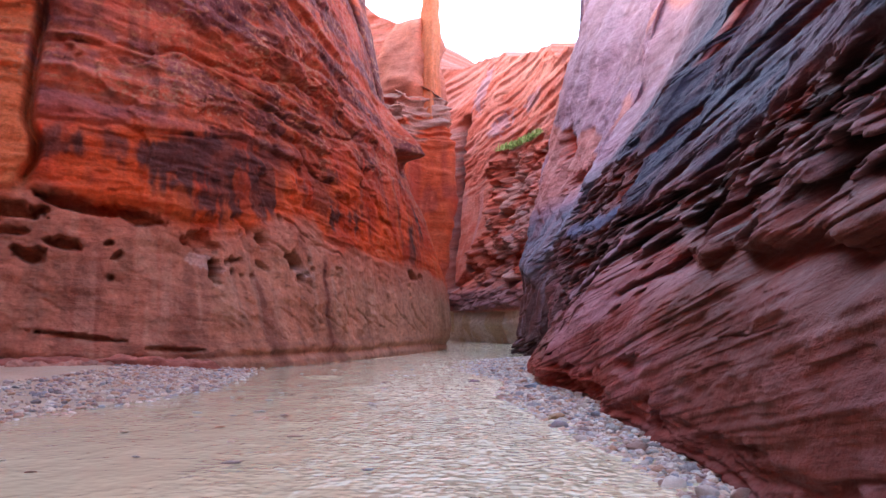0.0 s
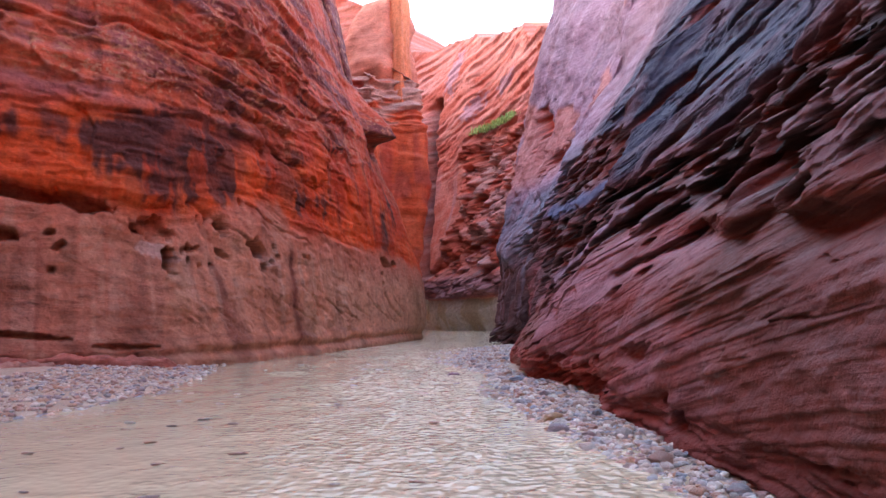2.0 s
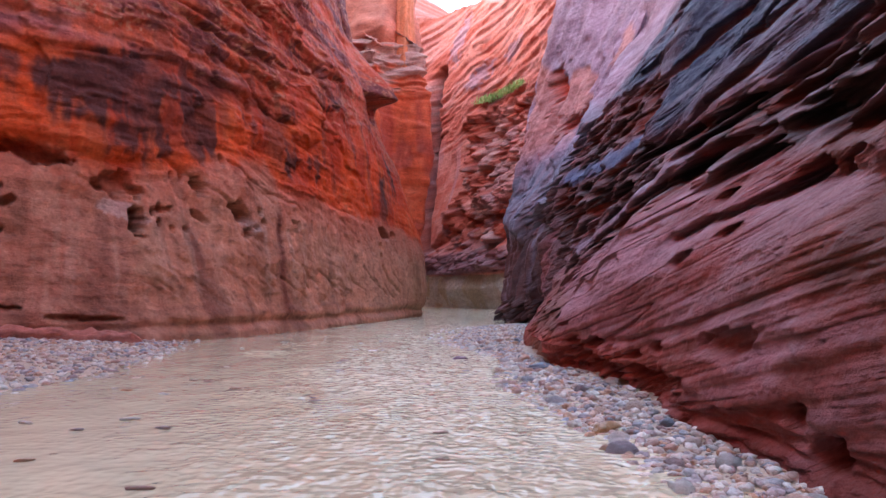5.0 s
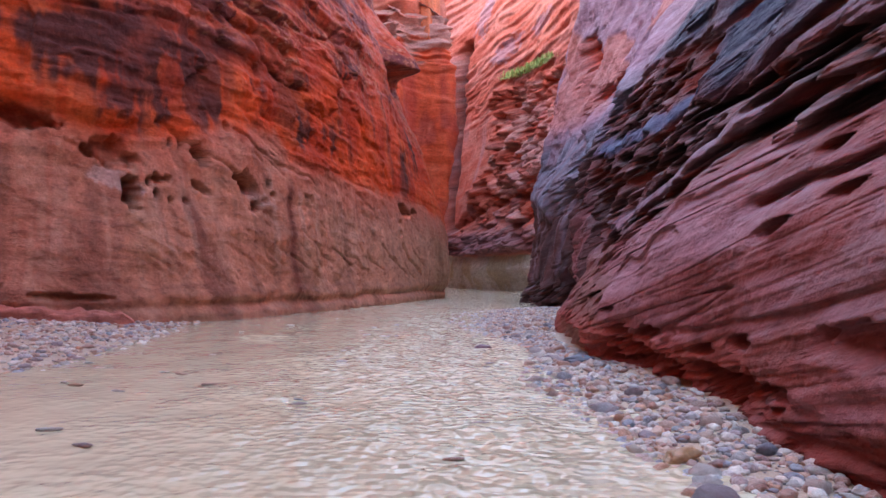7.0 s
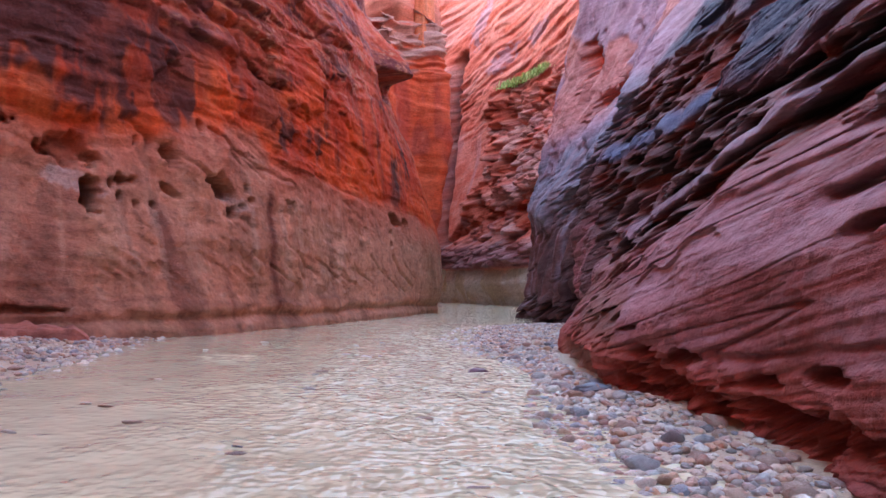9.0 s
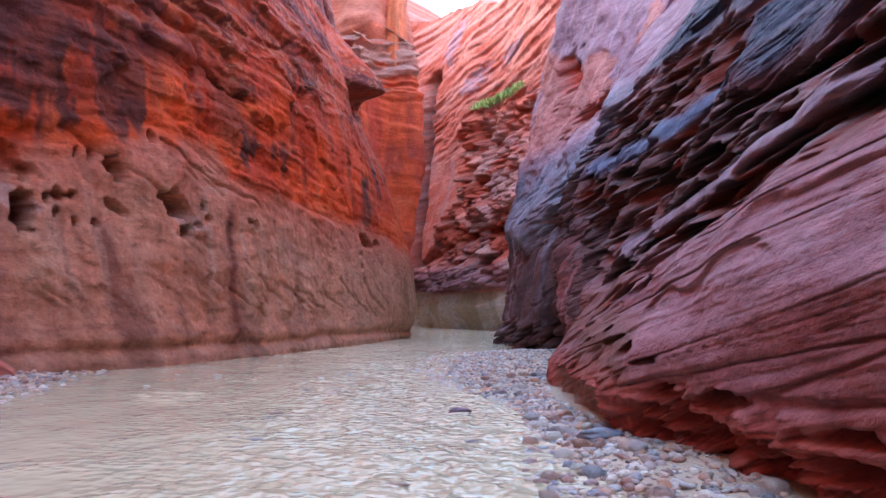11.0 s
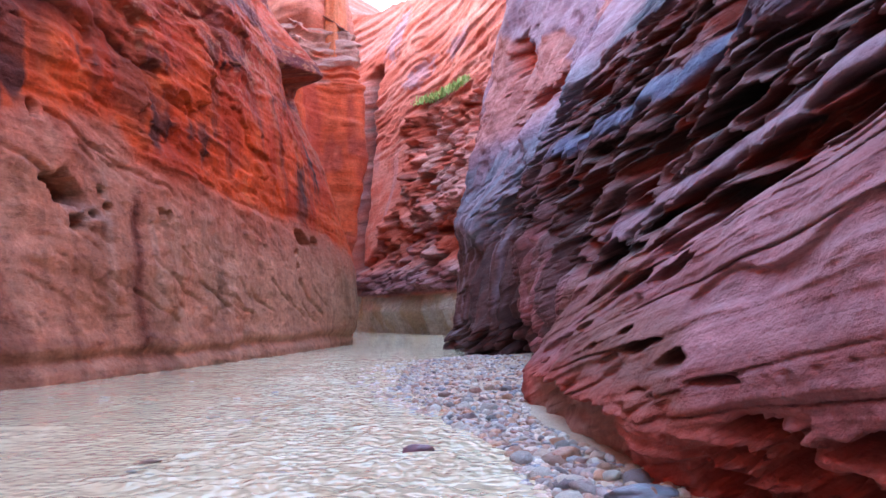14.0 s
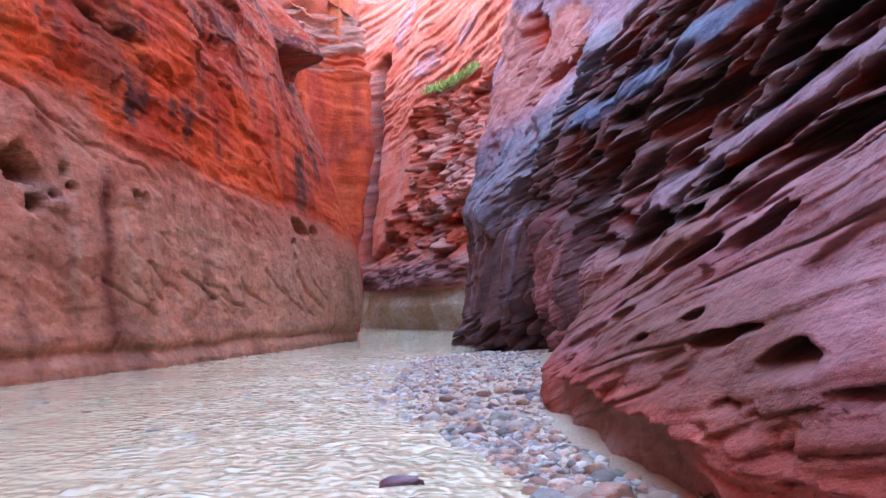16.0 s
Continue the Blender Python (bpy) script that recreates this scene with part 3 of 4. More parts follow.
# ---- the right wall ----
FOOT_HOLES = [
    (56.05, .28, .24, .13, -.1, .45), (56.6, .48, .2, .10, -.1, .35), (58.05, 1.0, .6, .16, -.1, .16), (63.18, .7, .3, .09, -.12, .35), (61.7, .57, .45, .07, -.1, .35), (60.3, .77, .4, .09, -.1, .35),
    (59.8, .40, .25, .14, .1, .45), (60.5, .3, .24, .17, 0, .5), (64.3, .56, .3, .09, -.1, .4), (63.3, .66, .5, .07, -.1, .35), (64.1, .4, .2, .16, 0, .45), (63.6, .3, .2, .18, 0, .5), (64.86, .18, .2, .1, 0, .35), (61.2, .3, .2, .12, 0, .3),
]
SLOT_HOLES = [
    (66.4, 1.03, .3, .075, -.14, .5), (65.4, .98, .3, .085, -.14, .5), (67.0, 1.18, .16, .045, -.16, .3), (67.74, 1.01, .13, .04, -.16, .3), (66.06, 1.12, .16, .04, -.16, .25), (65.8, .72, .14, .03, -.1, .2), (64.75, .91, .22, .035, -.1, .25),
    (66.92, 1.77, .5, .12, -.18, .6), (68.2, 1.67, .45, .10, -.18, .5), (67.5, 2.07, .4, .13, -.18, .5), (70.2, 1.55, .3, .07, -.18, .4),
]
PIT_HOLES = [
    (60.4, 1.9, .24, .11, -.15, .5), (60.55, 2.19, .13, .06, -.1, .3), (59.5, 2.18, .28, .09, -.15, .45), (59.4, 2.41, .14, .06, -.1, .3), (60.4, 2.74, .22, .1, -.1, .4), (59.9, 3.1, .28, .12, -.12, .5), (59.0, 2.56, .3, .15, -.12, .55), (58.5, 2.63, .35, .2, -.12, .6), (57.7, 2.5, .3, .12, -.12, .5),
]


BAND_HOLES = [
    (69.2, 3.73, 1.1, .26, -.2, .7), (67.1, 3.62, .6, .14, -.2, .5), (71.3, 3.8, .9, .3, -.2, .7), (74.6, 4.15, 1.0, .42, -.2, .7), (76.1, 3.6, .8, .36, -.2, .6),
    (56.4, 4.1, .5, .2, -.2, .6), (55.4, 3.95, .5, .18, -.2, .6), (59.5, 4.5, .6, .18, -.2, .5), (56.0, 3.4, .55, .15, -.2, .6), (57.0, 3.26, .45, .14, -.2, .5), (55.9, 3.0, .35, .12, -.2, .5), (57.5, 2.7, .5, .11, -.2, .5),
]


def right_shape(s, z, p):
    w = z + np.interp(s, (0, 42, 72, 80, 126), (-6, -4.0, 2.0, 2.4, 3)) + .05 * rough(s * .2, z * .3, 3, 3, 5)
    lo = np.interp(s, (44, 53, 55.5, 58, 62, 64, 66, 68.5, 72, 75, 80, 88), (2.6, 2.6, 2.6, 2.95, 3.1, 2.95, 2.5, 1.95, 1.9, 2.1, 3.4, 4.6))
    hi = np.interp(s, (44, 57, 59.6, 61.5, 69, 71, 74, 80, 86, 88), (4.9, 4.9, 4.7, 4.35, 5.1, 6.0, 7.6, 8.3, 8.0, 7.0))
    ragged = .25 * rough(s * .6, z * .8, 0, 3, 7)
    band = smooth(z, lo - .1 + ragged, lo + .25 + ragged) * (1 - smooth(z, hi + ragged, hi + .6 + ragged)) * (1 - smooth(s, 86, 90))
    above = smooth(z, hi + ragged, hi + .8 + ragged)
    near = 1 - smooth(s, 72, 80)
    butt = smooth(s, 80, 84)
    depth = (.12 + .2 * smooth(z, 2, 5)) * rough(s * .22, z * .2, 2, 3, 1) + (.05 + .05 * smooth(z, 1.5, 3)) * rough(s * .7, w * .8, 1, 4, 2)
    # laminae standing out along the bedding
    plain = (1 - band) * (1 - .85 * butt)
    depth += plain * (0.03 * rough(s * .10, w * 3.2, 4, 4, 11) + 0.018 * rough(s * .16, w * 9, 0, 3, 12) + .010 * grain(s * .4, w * 26, 0, 15) + .035 * rough(s * 1.1, w * 2.6, 7, 5, 79, .6))
    for k, (f, thin, deep) in enumerate(((2.2, .07, .08), (4.6, .08, .06), (9.0, .10, .03))):
        crease = abs(rough(s * .07 * (k + 1), w * f, k, 2, 16 + k))
        depth += plain * deep * (1 - smooth(crease, 0, thin)) * smooth(rough(s * .3, w * 1.2, k, 2, 26 + k), -.3, .3)
    # long lens-shaped hollows in the lower slab
    lens = rough(s * .55, w * 2.3, 6, 3, 13)
    depth += (1 - band) * (1 - above) * (.05 + .05 * smooth(s, 60, 64)) * smooth(lens, .5, .8) * smooth(z, .7, 1.0)
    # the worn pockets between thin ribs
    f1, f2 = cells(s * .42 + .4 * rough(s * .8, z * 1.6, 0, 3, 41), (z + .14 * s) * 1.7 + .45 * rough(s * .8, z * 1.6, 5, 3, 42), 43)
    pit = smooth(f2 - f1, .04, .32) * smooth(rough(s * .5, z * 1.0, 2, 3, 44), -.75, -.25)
    nest = smooth(rough(s * 1.3, (z + .2 * s) * 3.4, 6, 3, 40), .25, .5)
    # a smooth lilac rib and a blue streak run through the pockets
    rib = np.exp(-((z - np.interp(s, (62, 64.3, 65.2, 66.5, 68.8, 71.3, 73), (3.65, 3.6, 3.5, 3.2, 2.95, 2.8, 2.6)) - .1 * rough(s * .8, 0, 0, 3, 72)) / .2) ** 4) * smooth(s, 62.5, 64) * (1 - smooth(s, 71.5, 73.5))
    streak = np.exp(-((z - np.interp(s, (66, 70, 71.3, 72.4, 74, 76, 80), (6.0, 5.95, 5.5, 5.2, 5.3, 5.4, 5.8)) - .12 * rough(s * .8, 0, 3, 3, 73)) / .26) ** 4) * smooth(s, 67, 69) * (1 - smooth(s, 79, 82))
    calm = np.clip(rib + streak, 0, 1)
    pit = pit * (1 - .93 * calm)
    g1, g2 = cells(s * 3.2, (z + .22 * s) * 5.5, 45)
    depth += band * (.05 + (.55 + .2 * grain(s * .9, z * 1.3, 0, 75)) * pit + (.14 * nest + .05 * smooth(g2 - g1, .05, .4)) * (1 - calm))
    # the deepest hollows and grooves of the band
    gape = hollows(s, z, BAND_HOLES, 17)
    depth += .8 * gape + .6 * seam(s, z, ((65.3, 2.5), (64.7, 3.05), (62.9, 3.5), (61.2, 3.75)), .16) + .5 * seam(s, z, ((67.6, 4.5), (65.5, 4.5), (63, 4.35), (60.5, 4.6)), .18)
    depth += .5 * seam(s, z, ((67.2, 2.2), (66.3, 2.45), (65.5, 2.7)), .12) + .4 * seam(s, z, ((61.5, 2.2), (59.5, 2.5), (58.2, 2.6)), .08)
    # a dark groove under the band
    depth += .5 * np.exp(-((z - lo + .28 + ragged) / .24) ** 2) * (1 - smooth(s, 57, 60)) * smooth(rough(s * .25, 0, 0, 2, 46), -.5, .1)
    # grooves in the upper slab
    slit = rough(s * .28, (z + .22 * s) * 1.25, 8, 3, 47)
    depth += above * near * (.6 * smooth(slit, .38, .56) + .08 * rough(s * .5, (z + .2 * s) * 2.5, 3, 5, 38, .6))
    # crumbled red foot, and the lip that hangs over it
    foot = (1 - smooth(z, .38, .52 + .1 * grain(s * .9, 0, 0, 48))) * smooth(s, 44, 47) * (1 - smooth(s, 64.4, 65.2))
    k1, k2 = cells(s * 2.7 + .3 * grain(s * 2, z * 3, 0, 60), z * 5, 49)
    depth += foot * (.06 + .05 * rough(s * .3, z * 14, 0, 3, 57) + .42 * smooth(k2 - k1, .06, .24) * smooth(rough(s * 1.1, z * 1.5, 0, 2, 69), -.5, 0) * smooth(s, 58.4, 59.4))
    lip = .50 + .07 * grain(s * 1.1, 0, 0, 50) + .05 * grain(s * 4, 0, 0, 51)
    depth += (.30 + .08 * rough(s, z, 0, 3, 52)) * (1 - smooth(z, lip - .02, lip + .02)) * smooth(s, 65.6, 67.2) * (1 - smooth(s, 70.4, 71.2))
    edge = np.exp(-((z - lip - .12) / .14) ** 2) * smooth(s, 61, 62.6) * (1 - smooth(s, 70.6, 71.6))
    depth += edge * .12 * smooth(rough(s * 3.2, z * 5, 0, 3, 53), .05, .4)
    red = (1 - smooth(z, .5, .62)) * smooth(s, 61, 62) * (1 - smooth(s, 66, 67.5))
    depth += red * (.05 * rough(s * .3, z * 14, 0, 3, 57) + .3 * smooth(rough(s * 1.6, z * 3.2, 2, 3, 58), .3, .5))
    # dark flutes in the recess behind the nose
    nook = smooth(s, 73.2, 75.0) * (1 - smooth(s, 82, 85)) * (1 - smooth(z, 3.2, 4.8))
    depth += nook * (.75 * (1 - abs(np.sin(np.pi * (s - .2 * z + .35 * rough(s * .5, z * .5, 1, 4, 36)) / 1.15))) ** 1.3 + .12 * rough(s * 1.2, z * 1.2, 2, 4, 37))
    # broken blocks along the water below it
    b1, b2 = cells(s * 1.15 + .3 * rough(s, z, 0, 2, 29), z * 2.3 + .2 * rough(s * 1.5, z, 3, 2, 28), 27)
    depth += (1 - smooth(z, .65, 1.15)) * smooth(s, 72.4, 73.6) * (1 - smooth(s, 97, 101)) * (.45 - .75 * smooth(b2 - b1, .05, .5))
    # flutes of the buttress
    sway = s - .10 * z + .5 * rough(s * .3, z * .25, 1, 3, 54)
    lobes = abs(np.sin(np.pi * (sway - 80.6) / 2.9))
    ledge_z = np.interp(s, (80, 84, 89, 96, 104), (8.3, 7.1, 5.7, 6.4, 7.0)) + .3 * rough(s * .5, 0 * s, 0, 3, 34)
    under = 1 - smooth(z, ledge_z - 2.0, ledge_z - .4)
    depth += np.exp(-((s - 83.0) / 3.2) ** 2) * under * 1.2 * (1 - abs(np.sin(np.pi * (s - .06 * z + .25 * rough(s * .5, z * .4, 1, 3, 59)) / .85))) ** 1.4
    depth += butt * ((.05 + .8 * under) * (1 - lobes) + .22 * rough(s * 1.6, z * .35, 3, 4, 55) - .15 * np.exp(-((z - ledge_z + .6) / .9) ** 2) + .30 * smooth(z, 5, 8) * rough(s * .6, (z - .8 * s) * .5, 4, 5, 31, .6)) * (1 - .5 * smooth(z, 12, 18))
    depth += butt * .4 * (1 - smooth(z, .8, 1.4)) * (.5 + .5 * grain(s * 2.0, z * 3, 0, 56)) * (1 - smooth(s, 90, 94))
    depth += 1.6 * hollows(s, z, FOOT_HOLES) + 1.1 * hollows(s, z, SLOT_HOLES) + 1.3 * hollows(s, z, PIT_HOLES)
    # red alcoves high on the buttress
    depth += hollows(s, z, [(89.8, 10.0, 2.4, .9, -.1, 1.4), (94.2, 13.0, 1.0, 1.2, .2, 1.4)], 8)
    # stone colours
    maroon = blend(smooth(rough(s * .3, w * 2.2, 1, 4, 61), -.5, .6), np.broadcast_to((.225, .058, .055), p.shape), (.32, .14, .155))
    maroon = blend(smooth(s, 61, 64) * .28, maroon, (.42, .21, .235))
    maroon = blend(smooth(rough(s * .35, z * .5, 4, 3, 62), .1, .6) * .6, maroon, (.16, .062, .03))
    maroon = blend(1 - smooth(z, .4, .9), maroon, blend(smooth(s, 58, 61), np.broadcast_to((.29, .06, .046), p.shape), (.38, .082, .062)))
    maroon = blend((1 - smooth(s, 58, 62)) * .65, maroon, blend(smooth(rough(s * .5, w * 1.4, 3, 4, 30), -.1, .5), np.broadcast_to((.24, .05, .038), p.shape), (.34, .15, .165)))
    stain = (1 - smooth(s, 57.5, 60)) * smooth(z, .9, 1.6) * smooth(rough(s * .45, z * .9, 6, 4, 78), -.45, .3)
    maroon = blend(stain * .85, maroon, (.11, .036, .024))
    maroon = blend((1 - smooth(s, 54, 59)) * .65, maroon, (.14, .042, .034))
    # inner shade and lit ribs of the pockets are put into their colour
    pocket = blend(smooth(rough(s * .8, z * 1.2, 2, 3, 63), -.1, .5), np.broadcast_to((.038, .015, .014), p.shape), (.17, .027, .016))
    blue = blend(smooth(rough(s * .35, (z + .2 * s) * .9, 3, 4, 64), -.3, .5), np.broadcast_to((.042, .044, .075), p.shape), (.10, .066, .092))
    blue = blend(smooth(depth, .35, .7) * .8, blue, (.36, .08, .05))
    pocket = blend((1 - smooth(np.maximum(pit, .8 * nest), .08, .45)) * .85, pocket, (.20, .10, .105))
    pocket = blend(rib, pocket, (.27, .165, .205))
    pocket = blend(streak, pocket, (.10, .12, .21))
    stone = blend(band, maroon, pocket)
    stone = blend(above * (1 - butt), stone, blue)
    flute = blend(smooth(rough(s * 1.1, z * .12, 6, 4, 65, .65), -.1, .35), np.broadcast_to((.13, .055, .05), p.shape), (.30, .23, .27))
    flute = blend(smooth(z, 5.5, 8.5) * (.7 + .28 * smooth(rough(s * .4, (z - .8 * s) * .3, 3, 3, 32), -.4, .4)), flute, (.37, .225, .28))
    flute = blend(smooth(rough(s * .22, (z - .8 * s) * .3, 2, 3, 66), .15, .5) * smooth(z, 8, 10) * .7, flute, (.52, .19, .13))
    # shade of the crevices below the ledge is put into dark column tones
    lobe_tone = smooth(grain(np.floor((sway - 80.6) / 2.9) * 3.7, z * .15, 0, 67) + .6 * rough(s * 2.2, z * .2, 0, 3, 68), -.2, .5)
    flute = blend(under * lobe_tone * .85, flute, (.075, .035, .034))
    flute = blend(smooth(z + .5 * rough(s * .9, z * .5, 1, 3, 26), ledge_z - 1.9, ledge_z - .5) * (1 - smooth(z, ledge_z + 1.6, ledge_z + 3.2)) * (.45 + .5 * smooth(rough(s * .8, (z + .6 * s) * .9, 2, 4, 33), -.5, .3)), flute, (.20, .205, .26))
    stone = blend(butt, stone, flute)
    stone = blend(smooth(hollows(s, z, [(89.8, 10.0, 2.4, .9, -.1, 1), (94.2, 13.0, 1.0, 1.2, .2, 1)], 8), .2, .8), stone, (.60, .075, .03))
    # the recess's shade is put into its stone colour, in patches
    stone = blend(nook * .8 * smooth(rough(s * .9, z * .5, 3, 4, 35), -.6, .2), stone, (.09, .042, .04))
    # the washed tan face below the lip
    stone = blend((1 - smooth(z, lip - .05, lip + .02)) * smooth(s, 65.6, 67.2) * (1 - smooth(s, 70.4, 71.2)) * .85, stone, (.35, .215, .17))
    return depth, stone, w


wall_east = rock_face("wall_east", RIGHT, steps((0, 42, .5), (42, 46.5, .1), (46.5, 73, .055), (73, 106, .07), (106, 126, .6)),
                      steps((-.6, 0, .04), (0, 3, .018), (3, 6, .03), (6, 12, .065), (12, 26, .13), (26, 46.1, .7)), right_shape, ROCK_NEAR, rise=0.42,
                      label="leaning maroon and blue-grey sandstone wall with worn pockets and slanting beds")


# ---- the far wall, the tower ----
FAR_CAVES = [
    (88.4, 18.4, 1.0, .8, 0, 1.4), (89.7, 13.7, .8, .9, 0, 1.8), (87.2, 13.5, .6, .5, 0, 1.0), (94.6, 8.7, 1.8, .35, 0, 1.6), (94.3, 6.0, 1.3, .6, 0, 1.8),
    (91.6, 6.7, 1.0, .7, 0, 1.4), (96.5, 11.0, .5, 1.2, 0, 1.2), (92.0, 16.0, .7, 1.5, .5, 1.2), (86.2, 10.6, .8, .3, 0, 1.0), (84.4, 8.2, .5, .6, 0, 1.0),
]


def far_shape(s, z, p):
    w = z - .28 * s + .6 * rough(s * .1, z * .1, 0, 3, 5)
    depth = .6 * rough(s * .1, z * .08, 0, 3, 1)
    # slanting beds of the upper wall
    beds = w * .8 + .4 * rough(s * .15, z * .15, 3, 3, 4)
    depth += smooth(z, 15, 20) * (.22 * (beds - np.floor(beds)) * (.4 + .6 * smooth(grain(s * .2, w * .5, 0, 6), -.3, .4)) + .20 * rough(s * .35, w * 1.6, 2, 5, 2, .6))
    left_line = np.interp(z, (4, 6.5, 9, 12.7, 16.7, 19, 22, 40), (79, 82, 83.5, 86.0, 85.0, 84.6, 86.5, 90)) + .8 * rough(s * .1, z * .35, 0, 3, 8)
    ruin = smooth(s, left_line - .2, left_line + .5) * smooth(z, 3.6, 4.2) * (1 - smooth(z, 20.5, 22.0))
    # broken ledges: beds of uneven thickness, each cut into blocks that stand out by their own amount
    bed = z * .6 + .5 * rough(s * .3, z * .25, 2, 4, 9) + .03 * s
    k = np.floor(bed)
    run = s * (.38 + .15 * hash3(k.astype(np.int64), 0 * k.astype(np.int64), 0 * k.astype(np.int64), 5)) + .5 * rough(s * .6, z * .6, 1, 3, 10)
    j = np.floor(run)
    out = hash3(j.astype(np.int64), k.astype(np.int64), 0 * k.astype(np.int64), 7)
    face = smooth(bed - k, 0, .14) * (1 - .5 * smooth(bed - k, .75, 1)) * smooth(run - j, 0, .12) * (1 - smooth(run - j, .88, 1))
    depth -= ruin * (.7 * face * (.55 + .7 * out) - .3 + .8 * rough(s * .45, z * .7, 1, 5, 11, .65) + .22 * rough(s * 1.3, z * 2.6, 3, 4, 12))
    depth -= .8 * ruin * np.exp(-((z - 10.6 - .1 * (s - 88)) / .9) ** 2) - .7 * ruin * np.exp(-((z - 8.6) / .5) ** 2) * smooth(s, 88, 91)
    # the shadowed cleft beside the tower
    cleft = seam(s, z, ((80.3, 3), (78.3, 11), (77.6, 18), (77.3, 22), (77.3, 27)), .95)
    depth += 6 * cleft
    # rubble above the undercut foot
    rubble = smooth(z, 3.3, 3.7) * (1 - smooth(z, 5.2, 6.2)) * (1 - smooth(s, 102, 104))
    f1, f2 = cells(s * 1.1, z * 1.7, 13)
    depth -= rubble * (.6 * smooth(f2 - f1, .02, .35) + .3)
    depth += 1.3 * hollows(s, z, FAR_CAVES, 15) * smooth(z, 4, 5)
    depth += .22 * (1 - ruin) * rough(s * 1.1, z * .10, 2, 4, 14) * (1 - smooth(z, 16, 20))
    stone = blend(smooth(rough(s * .25, w * .8, 1, 4, 21), -.4, .5), np.broadcast_to((.60, .20, .15), p.shape), (.52, .12, .075))
    stone = blend(smooth(rough(s * .12, w * 2.2, 4, 4, 25), .1, .5) * smooth(z, 15, 19) * .45, stone, (.66, .34, .27))
    stone = blend(smooth(rough(s * .8, z * .07, 1, 3, 22), .1, .6) * .5 * (1 - smooth(z, 16, 20)), stone, (.40, .20, .21))
    stone = blend(.6 * hollows(s, z, [(86, 25, 2.2, 1.2, .3, 1), (92, 26.5, 2.0, .9, .3, 1), (80, 31, 1.6, 3.0, 0, 1)], 16), stone, (.42, .30, .36))
    stone = blend(ruin * smooth(out + .8 * rough(s * .5, z * 1.2, 0, 4, 23), -.2, .5) * .6, stone, (.56, .34, .29))
    stone = blend(ruin * smooth(rough(s * .35, z * .45, 4, 4, 24), .15, .5) * .8, stone, (.50, .085, .04))
    # the cleft's shade is also put into the stone colour
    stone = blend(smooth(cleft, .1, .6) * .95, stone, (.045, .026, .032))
    stone = blend(rubble * .75, stone, (.26, .13, .14))
    foot = blend(smooth(rough(s * .5, z * .5, 2, 4, 26), -.3, .4), np.broadcast_to((.52, .38, .23), p.shape), (.62, .51, .40))
    stone = blend(1 - smooth(z, 3.1, 3.5), stone, blend(smooth(s, 90, 96) * .4, foot, (.30, .27, .20)))
    return depth, stone, w


def tower_shape(s, z, p):
    w = z + .08 * s + .3 * rough(s * .3, z * .2, 1, 3, 6)
    depth = .25 * smooth(grain(s * .12, w * .4, 0, 7), -.1, .1) + .06 * rough(s * .3, w * 1.6, 2, 4, 8) + .3 * rough(s * .3, z * .12, 0, 3, 1) + .16 * rough(s * .9, z * .35, 0, 4, 2)
    cap = w * 1.7
    depth += smooth(z, 19.6, 20.2) * (.5 * rough(s * .4, z * 1.5, 0, 4, 3) + .3 * hash3(np.floor(cap).astype(np.int64), 0 * s.astype(np.int64), 0 * s.astype(np.int64), 3))
    stone = blend(smooth(rough(s * .7, z * .12, 1, 3, 21), -.3, .5), np.broadcast_to((.60, .10, .035), p.shape), (.44, .065, .032))
    stone = blend(smooth(rough(s * .5, w * .25, 5, 4, 23), .1, .5) * .6, stone, (.34, .07, .055))
    stone = blend(smooth(rough(s * 1.2, w * .8, 5, 4, 24), .3, .8) * .25, stone, (.66, .18, .09))
    # shade of the tower's side by the cleft is put into the colour
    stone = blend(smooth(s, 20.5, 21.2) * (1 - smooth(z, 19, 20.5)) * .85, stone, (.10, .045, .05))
    stone = blend(smooth(z, 19.8, 20.4) * smooth(rough(s * .3, z * 1.6, 1, 3, 22), -.3, .3), stone, (.50, .27, .21))
    return depth, stone, w


# the bend's unseen rim is raised to keep sun off the headwall
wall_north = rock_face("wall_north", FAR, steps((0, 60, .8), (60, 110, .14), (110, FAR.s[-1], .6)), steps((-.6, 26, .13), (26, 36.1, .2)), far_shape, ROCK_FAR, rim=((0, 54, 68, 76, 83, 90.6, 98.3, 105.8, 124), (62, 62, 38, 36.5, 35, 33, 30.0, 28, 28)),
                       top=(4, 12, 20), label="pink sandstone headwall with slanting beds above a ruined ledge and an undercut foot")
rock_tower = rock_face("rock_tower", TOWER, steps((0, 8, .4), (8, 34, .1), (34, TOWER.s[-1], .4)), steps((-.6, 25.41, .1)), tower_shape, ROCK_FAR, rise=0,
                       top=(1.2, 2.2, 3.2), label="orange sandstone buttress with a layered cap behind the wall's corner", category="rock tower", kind="")


